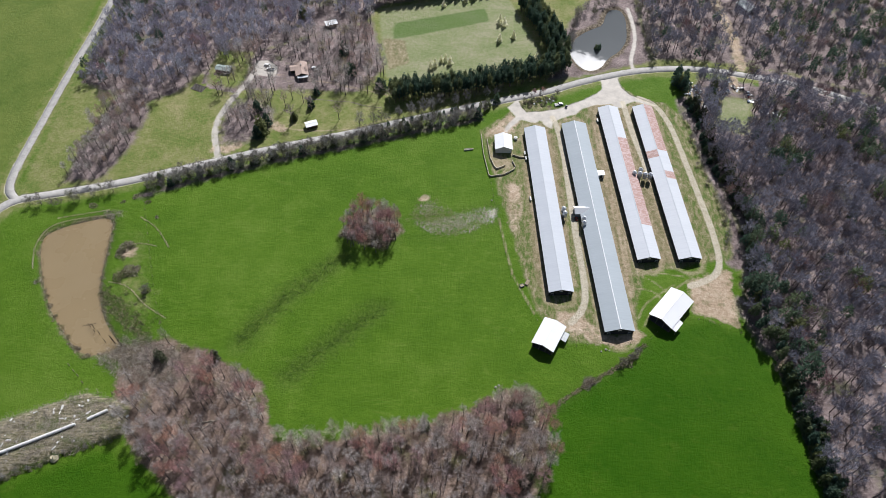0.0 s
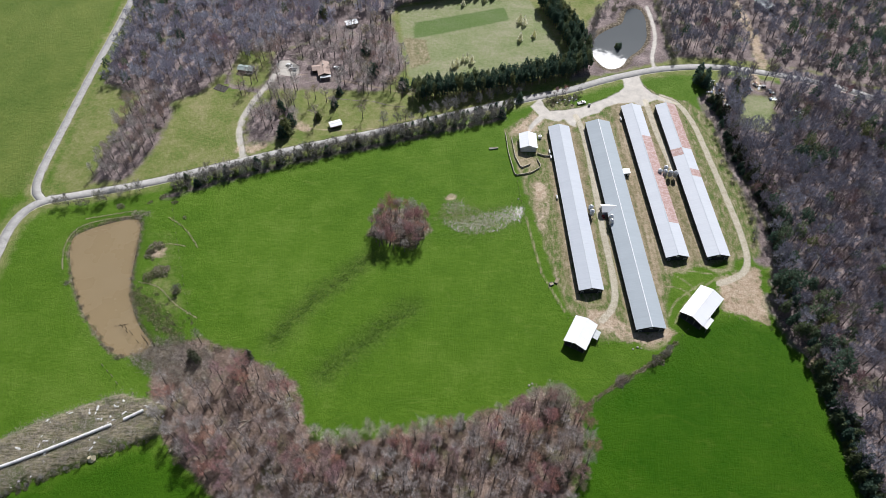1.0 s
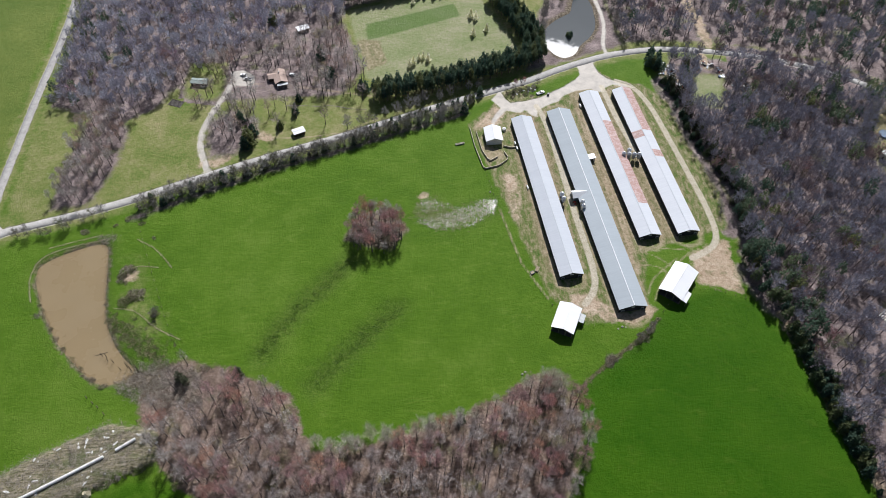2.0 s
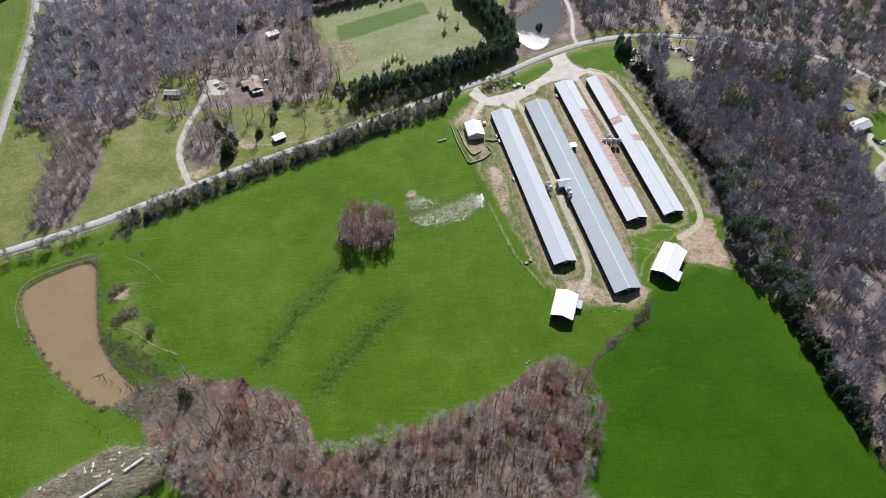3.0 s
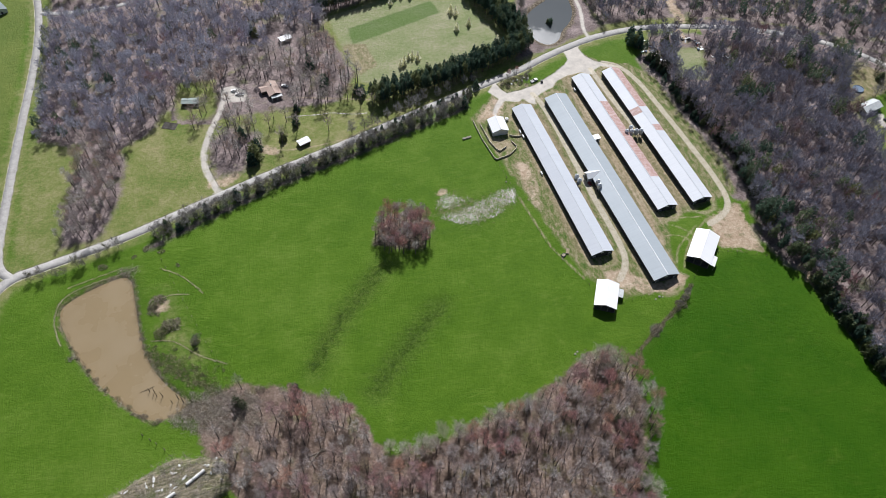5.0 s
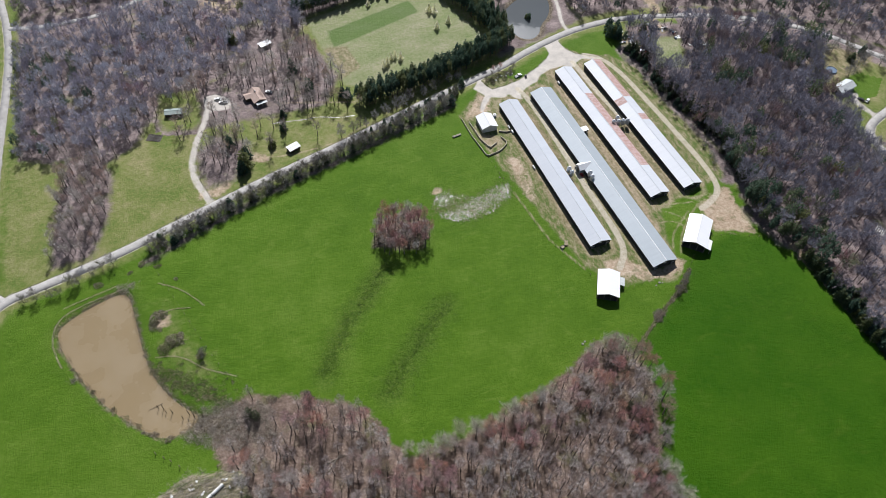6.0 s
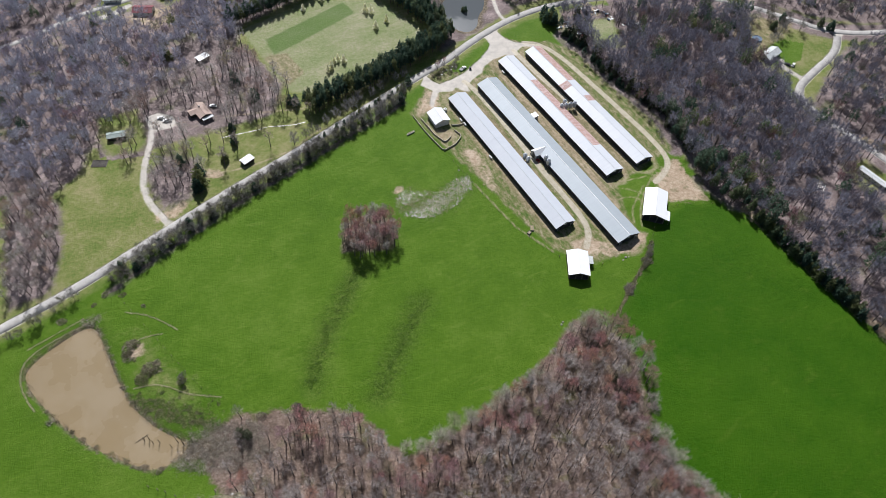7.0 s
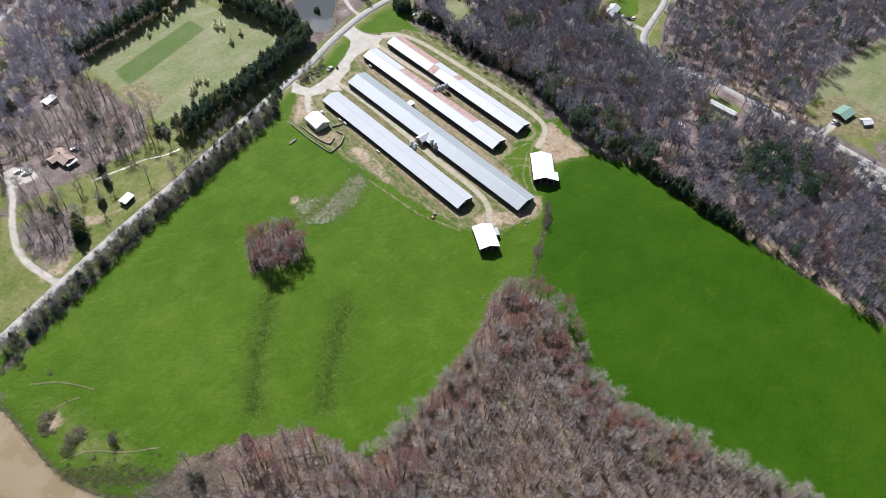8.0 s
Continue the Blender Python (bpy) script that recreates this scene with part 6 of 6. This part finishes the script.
M_PUDDLE = water_material("standing_water", (0.16, 0.14, 0.10), 0.25, 0.9, 0.55, 0.11)
PUDDLES = [puddle_shape(k) for k in range(6)]
spots, rp = scatter(WET, 1.35, 56, None, 0.3)
near_wet = np.minimum.reduce([np.hypot((spots[:, 0] - x) / rx, (spots[:, 1] - y) / ry) for x, y, rx, ry in ((24, 253, 7, 4), (-8, 243, 12, 4), (4, 246, 10, 4), (-12, 258, 7, 6), (14, 250, 9, 3.5))])
spots = spots[rp.random(len(spots)) < np.clip(1.25 - 0.62 * near_wet, 0.06, 0.9)][:270]
spots2, _ = scatter([(-58, 238), (-46, 228), (-34, 228), (-27, 238), (-32, 252), (-50, 252)], 4.6, 57)
for k, (x, y) in enumerate(np.concatenate([spots, spots2])):
    ob = new("puddle", PUDDLES[k % 6])
    zz = float(height([(x + dx, y + dy) for dx in (-1, 0, 1) for dy in (-1, 0, 1)]).max()) + 0.03
    m = float(rp.gamma(4.0, 0.25)) * (1.3 if np.hypot((x - 25) / 5, (y - 253) / 3) < 1 else 0.8)
    ob.matrix_basis = pose(float(x), float(y), zz, 0, 0, float(rp.normal(-12, 22))) @ Matrix.Diagonal((0.13 * m, 0.50 * m, 1, 1))
    tagged(ob, "shallow sliver of standing water on soggy grass", "puddle", "puddles")


def glints(seed):
    """The finest slivers of water between the tufts, past counting."""
    rr = np.random.default_rng(seed)
    many, _ = scatter(WET, 0.75, seed, None, 0.2)
    near = np.minimum.reduce([np.hypot((many[:, 0] - x) / rx, (many[:, 1] - y) / ry) for x, y, rx, ry in ((24, 253, 8, 4), (-8, 243, 12, 4), (4, 246, 10, 4), (14, 250, 10, 3.5), (-12, 258, 5, 5))])
    many = many[rr.random(len(many)) < np.clip(1.2 - 0.75 * near, 0.03, 0.85)]
    n = len(many)
    a = np.radians(rr.normal(-12, 20, n))
    l, w = rr.uniform(0.2, 0.6, n), rr.uniform(0.05, 0.13, n)
    d, e = np.stack([-np.sin(a), np.cos(a)], 1) * l[:, None], np.stack([np.cos(a), np.sin(a)], 1) * w[:, None]
    z = np.repeat(height(many) + 0.10, 4)[:, None]
    v = np.hstack([np.stack([many - d, many + e, many + d, many - e], 1).reshape(-1, 2), z])
    me = mesh_of("water_slivers", v, np.arange(4 * n).reshape(-1, 4), (M_PUDDLE,))
    tagged(new("water_slivers", me), "fine slivers of water glinting between soggy tufts", "puddles", kind="stuff")


glints(58)


def fallen(x, y, turn, long, thick, name="snag", label="bare dead branch lying in the muddy pond", z=None):
    s = Soup()
    s.tube([(0, 0, 0), (long * 0.5, 0.15, 0.15), (long, -0.1, 0.1)], [thick, thick * 0.75, thick * 0.3], 6)
    rr = np.random.default_rng(int(abs(x * 13 + y)))
    n = 7
    u = rr.uniform(0.3, 1, n)
    b = np.column_stack([u * long, np.zeros(n), np.full(n, 0.12)])
    s.blades(b, b + unit(rr.normal(size=(n, 3)) + (1.2, 0, 0.6)) * long * 0.22, thick * 0.8, rr)
    ob = new(name, mesh_of(name, *s.arrays(), (M_DARKWOOD if name == "snag" else M_STICK,)))
    ob.matrix_basis = pose(x, y, (gz(x, y) + thick * 0.8) if z is None else z, 0, 0, turn)
    return tagged(ob, label, "dead branch", "dead branches in the pond" if name == "snag" else "")


fallen(-175, 179, 195, 6.5, 0.13, z=-0.7)


def snag(x, y, tall):
    """A dead trunk standing in the water, with a few stubs."""
    rr = np.random.default_rng(int(abs(x * 13 + y)))
    s = Soup()
    lean = rr.normal(0, 0.12, 2)
    s.tube([(0, 0, 0), (lean[0], lean[1], tall * 0.5), (lean[0] * 1.6, lean[1] * 1.6, tall)], [0.22, 0.16, 0.07], 6)
    b = np.column_stack([np.zeros((5, 2)) + lean, rr.uniform(0.5, 0.95, 5) * tall])
    s.blades(b, b + unit(rr.normal(size=(5, 3)) + (0, 0, 1.4)) * tall * 0.12, 0.09, rr)
    ob = new("snag", mesh_of("snag", *s.arrays(), (M_DARKWOOD,)))
    ob.matrix_basis = pose(x, y, gz(x, y) - 0.2)
    tagged(ob, "dead bare trunk standing at the muddy pond", "dead tree", "dead trunks at the pond")


for x, y, h in ((-177, 177, 5.5), (-175, 176, 6.5), (-174, 174, 5.0), (-171, 173, 6.0), (-167, 168.5, 6.0), (-164, 169.5, 7.0), (-162, 167.5, 8.0), (-158, 166, 7.0)):
    snag(x, y, h)
for x, y in ((-179.9, 155.0), (-176.6, 151.9), (-173.9, 149.5), (-170.5, 145.9), (-155.0, 140.8)):
    ob = new("fence_post", POST)
    ob.matrix_basis = pose(x, y, gz(x, y)) @ Matrix.Diagonal((1.5, 1.5, 1.7, 1))
    tagged(ob, "weathered wooden post standing in the grass", "post", "posts near the pond")
for x, y, a, l in ((-112, 127, 10, 11), (-110, 124, 40, 9), (-98, 140, 330, 8), (-120, 150, 60, 9)):
    fallen(x, y, a, l, 0.3, "fallen_trunk", "fallen grey tree trunk among bare trees")


def boulder(x, y, size, mat, name, label, category, squash=0.7, long=1.0):
    bm = bmesh.new()
    bmesh.ops.create_icosphere(bm, subdivisions=2, radius=1.0)
    for v in bm.verts:
        v.co *= 1 + 0.6 * noise.noise(v.co * 1.7 + Vector((x, y, size)))
        v.co.z *= squash
    me = bpy.data.meshes.new(name)
    bm.to_mesh(me)
    bm.free()
    me.materials.append(mat)
    ob = new(name, me)
    ob.matrix_basis = pose(x, y, gz(x, y) + size * squash * 0.55, 0, 0, (x * 53) % 360) @ Matrix.Diagonal((size * long, size, size, 1))
    return tagged(ob, label, category)


for x, y, s in ((23, 147, 0.6), (24.5, 148, 0.5), (40, 130, 0.7), (75, 167, 0.45), (77.5, 168, 0.6), (79, 167.5, 0.4), (24.5, 263, 0.5)):
    boulder(x, y, s, M_ROCK, "rock", "pale rock half sunk in grass", "rock")
r = np.random.default_rng(60)
heaped = cut[(cut[:, 0] > -206) & (np.sin(cut[:, 0] / 4.0) + np.cos(cut[:, 1] / 3.0) > 0.2)]
for x, y in heaped[r.permutation(len(heaped))[:44]]:
    boulder(float(x), float(y), float(r.uniform(0.2, 0.5)), M_PLASTIC, "wrapped_scrap", "crumpled white plastic scrap on bare ground", "scrap", 0.45, float(r.uniform(0.8, 3.2)))
for x, y in ((54, 345), (56, 347.5), (59, 348), (62, 347), (64, 349.5), (66.5, 348)):
    boulder(x, y, 0.7, M_PLASTIC, "scrap_pile", "pale scrap heap in roadside scrub", "scrap pile", 0.5)


def bale_row(x0, y0, x1, y1, count, label):
    """A tube of hay bales wrapped end to end in white film, with gaps where the film has torn."""
    d = (Vector((x1, y1)) - Vector((x0, y0))).normalized()
    ob = base("bale_row", x0, y0, math.degrees(math.atan2(d.y, d.x)), label, "hay bales", "rows of wrapped bales")
    for k in range(count):
        sag = 0.6 * math.sin(k / 13.0)
        ring = [(sag + 0.72 * math.cos(a) * (1 + 0.03 * (k % 3)), 0.7 + 0.75 * math.sin(a)) for a in [i * math.pi / 6 for i in range(12)]]
        zz = gz(x0 + d.x * k * 1.5, y0 + d.y * k * 1.5) - gz(x0, y0)
        part("bale", Geo().prism([(p, q + zz) for p, q in ring], 1.3 if k % 9 == 3 else 1.47, "x", k * 1.5), M_PLASTIC, ob)


bale_row(-166, 124.5, -196, 111, 42, "long row of white-wrapped hay bales on bare ground")
bale_row(-153.5, 131.4, -159.4, 128.2, 6, "short row of white-wrapped hay bales on bare ground")


def trough(x, y, turn, l, w, mat, name, label):
    ob = base(name, x, y, turn, label, "trough")
    part("tub", Geo().box(-l / 2, l / 2, -w / 2, w / 2, -0.15, 0.6), mat, ob)
    for sgn in (-1, 1):
        part("rim", Geo().box(-l / 2 - 0.05, l / 2 + 0.05, sgn * w / 2 - 0.1, sgn * w / 2 + 0.1, 0.6, 0.8), mat, ob)
        part("rim", Geo().box(sgn * l / 2 - 0.1, sgn * l / 2 + 0.1, -w / 2 + 0.1, w / 2 - 0.1, 0.6, 0.8), mat, ob)
    part("feed", Geo().box(-l / 2 + 0.1, l / 2 - 0.1, -w / 2 + 0.1, w / 2 - 0.1, 0.6, 0.64), M_STRAW, ob)


trough(11.8, 303, 10, 5.5, 0.9, M_CONCRETE, "feed_trough", "long concrete feed trough in the pasture")
trough(41.5, 207, 60, 3.2, 1.6, M_PLANK, "feed_trough", "wooden feed trough beside the wire fence")
trough(38.5, 205, 20, 2.0, 1.6, M_DARKPAINT, "feed_trough", "dark tub beside the wire fence")


def water_tank(x, y):
    ob = base("water_tank", x, y, 0, "small round white water tank beside the barn", "tank")
    part("drum", Geo().lathe([(1.2, -0.2), (1.22, 0.9), (1.15, 1.5), (0.5, 1.75)], 16), M_WHITE, ob)
    part("lid", Geo().lathe([(0.35, 1.75), (0.33, 1.85)], 12), M_DARKPAINT, ob)


water_tank(40.5, 313)


def pool(x, y):
    ob = base("paddling_pool", x, y, 0, "round above-ground pool on a lawn", "pool")
    part("wall", Geo().lathe([(3.6, -0.2), (3.6, 1.1), (3.45, 1.1), (3.45, 0.85)], 24), M_BLUEPAINT, ob)
    part("water", Geo().lathe([(3.44, 0.80), (3.44, 0.84)], 24), M_POND2, ob)


pool(276, 287)


def rack(x, y, turn):
    """A white lattice of timber on the ground."""
    ob = base("timber_rack", x, y, turn, "white painted timber frame lying in the woods", "timber rack")
    for k in range(5):
        part("slat", Geo().box(-3.2, 3.2, k * 1.1 - 2.5, k * 1.1 - 2.1, 0.3, 0.45), M_WHITE, ob)
    for s in (-2.6, 2.6):
        part("beam", Geo().box(s - 0.12, s + 0.12, -2.9, 2.9, 0.05, 0.3), M_PLANK, ob)


rack(213, 161, 30)


boulder(-171, 109.5, 1.7, M_PALESTRAW, "straw_heap", "round pale heap of dry straw on a bank", "straw heap", 0.8)


def creek(line, wide):
    """A thin ribbon of standing water in a ditch."""
    line = np.asarray(line, float)
    d = np.gradient(line, axis=0)
    n = np.stack([-d[:, 1], d[:, 0]], 1) / np.hypot(*d.T)[:, None]
    rr = np.random.default_rng(70)
    half = wide / 2 * rr.uniform(0.4, 1.3, len(line))[:, None]
    z = height(line)[:, None] + 0.05
    v = np.concatenate([np.hstack([line - n * half, z]), np.hstack([line + n * half, z])])
    m, i = len(line), np.arange(len(line) - 1)
    tagged(new("ditch_water", mesh_of("ditch_water", v, np.stack([i, i + 1, i + 1 + m, i + m], 1), (M_PUDDLE,))), "thin glinting ribbon of water in a ditch", "ditch", kind="structure")


creek(rounded([(-94, 348), (-82, 347), (-72, 345.5), (-65, 346), (-53, 341), (-43, 340)], False), 0.9)


def gas_tank(x, y, turn):
    """A lying white gas tank on two saddles."""
    ob = base("gas_tank", x, y, turn, "small white gas tank lying beside a chicken house", "tank", "gas tanks")
    ring = [(0.5 * math.cos(k * math.pi / 6), 0.85 + 0.5 * math.sin(k * math.pi / 6)) for k in range(12)]
    part("drum", Geo().prism(ring, 2.6, "y", -1.3), M_WHITE, ob)
    for yy in (-0.8, 0.7):
        part("saddle", Geo().box(-0.4, 0.4, yy, yy + 0.15, -0.2, 0.5), M_CONCRETE, ob)
    part("dome", Geo().lathe([(0.18, 1.33), (0.15, 1.5)], 10), M_STEEL, ob)


for x, y in ((45.3, 300.5), (45.8, 296.0), (92.5, 330.0), (46.5, 264.0)):
    gas_tank(x, y, 3)


def scrap_pile(x, y, seed):
    """Sheets, beams, drums and crates thrown on one heap."""
    rr = np.random.default_rng(seed)
    ob = base("scrap_pile", x, y, float(rr.uniform(0, 360)), "heap of scrap sheets, beams and drums in rough grass", "scrap pile", "scrap piles")
    for k in range(4):
        l, w = rr.uniform(1.2, 3.0), rr.uniform(0.8, 1.6)
        p = part("sheet", Geo().box(-l / 2, l / 2, -w / 2, w / 2, 0.0, 0.07), (M_WHITE, M_STEEL, M_DARKPAINT, M_PLASTIC)[(k + seed) % 4], ob)
        p.matrix_basis = pose(*[float(v) for v in rr.normal(0, 1.3, 2)], 0.3 + 0.12 * k, float(rr.uniform(-18, 18)), float(rr.uniform(-18, 18)), float(rr.uniform(0, 180)))
    for k in range(3):
        p = part("beam", Geo().box(-2.0, 2.0, -0.12, 0.12, 0.0, 0.22), M_PLANK if k % 2 else M_DARKWOOD, ob)
        p.matrix_basis = pose(*[float(v) for v in rr.normal(0, 0.9, 2)], 0.25 + 0.1 * k, 0, float(rr.uniform(-6, 6)), float(rr.uniform(0, 180)))
    p = part("crate", Geo().box(-0.8, 0.8, -0.6, 0.6, -0.3, 1.0), M_DARKPAINT if seed % 2 else M_BLUEPAINT, ob)
    p.matrix_basis = pose(float(rr.uniform(-1.5, 1.5)), float(rr.uniform(-1, 1)), 0, 0, 0, float(rr.uniform(0, 90)))
    p = part("drum", Geo().lathe([(0.32, -0.3), (0.32, 0.9), (0.28, 0.92)], 10), M_REDPAINT if seed % 3 else M_STEEL, ob)
    p.matrix_basis = pose(float(rr.uniform(-2, 2)), float(rr.uniform(-2, 2)), 0)


for k, (x, y) in enumerate(((157, 366), (159, 362), (156, 358), (161, 356), (160, 351), (163, 360), (182, 368), (186, 364), (180, 360), (191, 362), (195, 356), (176, 358), (193, 351), (165, 344), (200, 340), (206, 338))):
    scrap_pile(x, y, 300 + k)
plant_all(CEDAR, [(166, 351), (168, 348), (170, 356), (172, 362), (157, 344), (153, 348)], "cedars round the scrap clearing", (0.8, 1.2), rng)
plant_all(HEDGE, [(48, 346), (52, 348), (56, 346), (58, 351), (62, 348), (66, 350), (69, 353), (64, 345)], "scrub trees beside the farm entrance", (0.45, 0.7), rng)
plant_all(RED, [(60, 353), (54, 351)], "budding trees beside the farm entrance", (0.45, 0.6), rng)
for x, y, s in ((-205, 195, 0.9), (-201, 189, 1.0), (-196, 183, 1.1), (-191, 177, 0.9), (-186, 171, 1.0), (-180, 165, 1.1), (-174, 160, 1.2), (-211, 206, 0.8)):
    bush(x, y, s, "low brush along the pond bank", "scrub round the pond")


def garden(x, y, turn):
    """A dug garden plot with a few raised rows and edging boards."""
    ob = base("garden_plot", x, y, turn, "dark dug garden plot with rows on a lawn", "garden")
    part("soil", Geo().box(-4.4, 4.4, -2.8, 2.8, -0.5, 0.14), M_SOIL, ob)
    for k in range(6):
        part("furrow", Geo().prism([(-2.5 + k * 0.9, 0.12), (-1.9 + k * 0.9, 0.12), (-2.2 + k * 0.9, 0.34)], 8.2, "x", -4.1), M_SOIL, ob)
    for yy in (-2.85, 2.8):
        part("board", Geo().box(-4.5, 4.5, yy, yy + 0.05, -0.3, 0.25), M_PLANK, ob)


garden(-163.5, 356.5, -24)
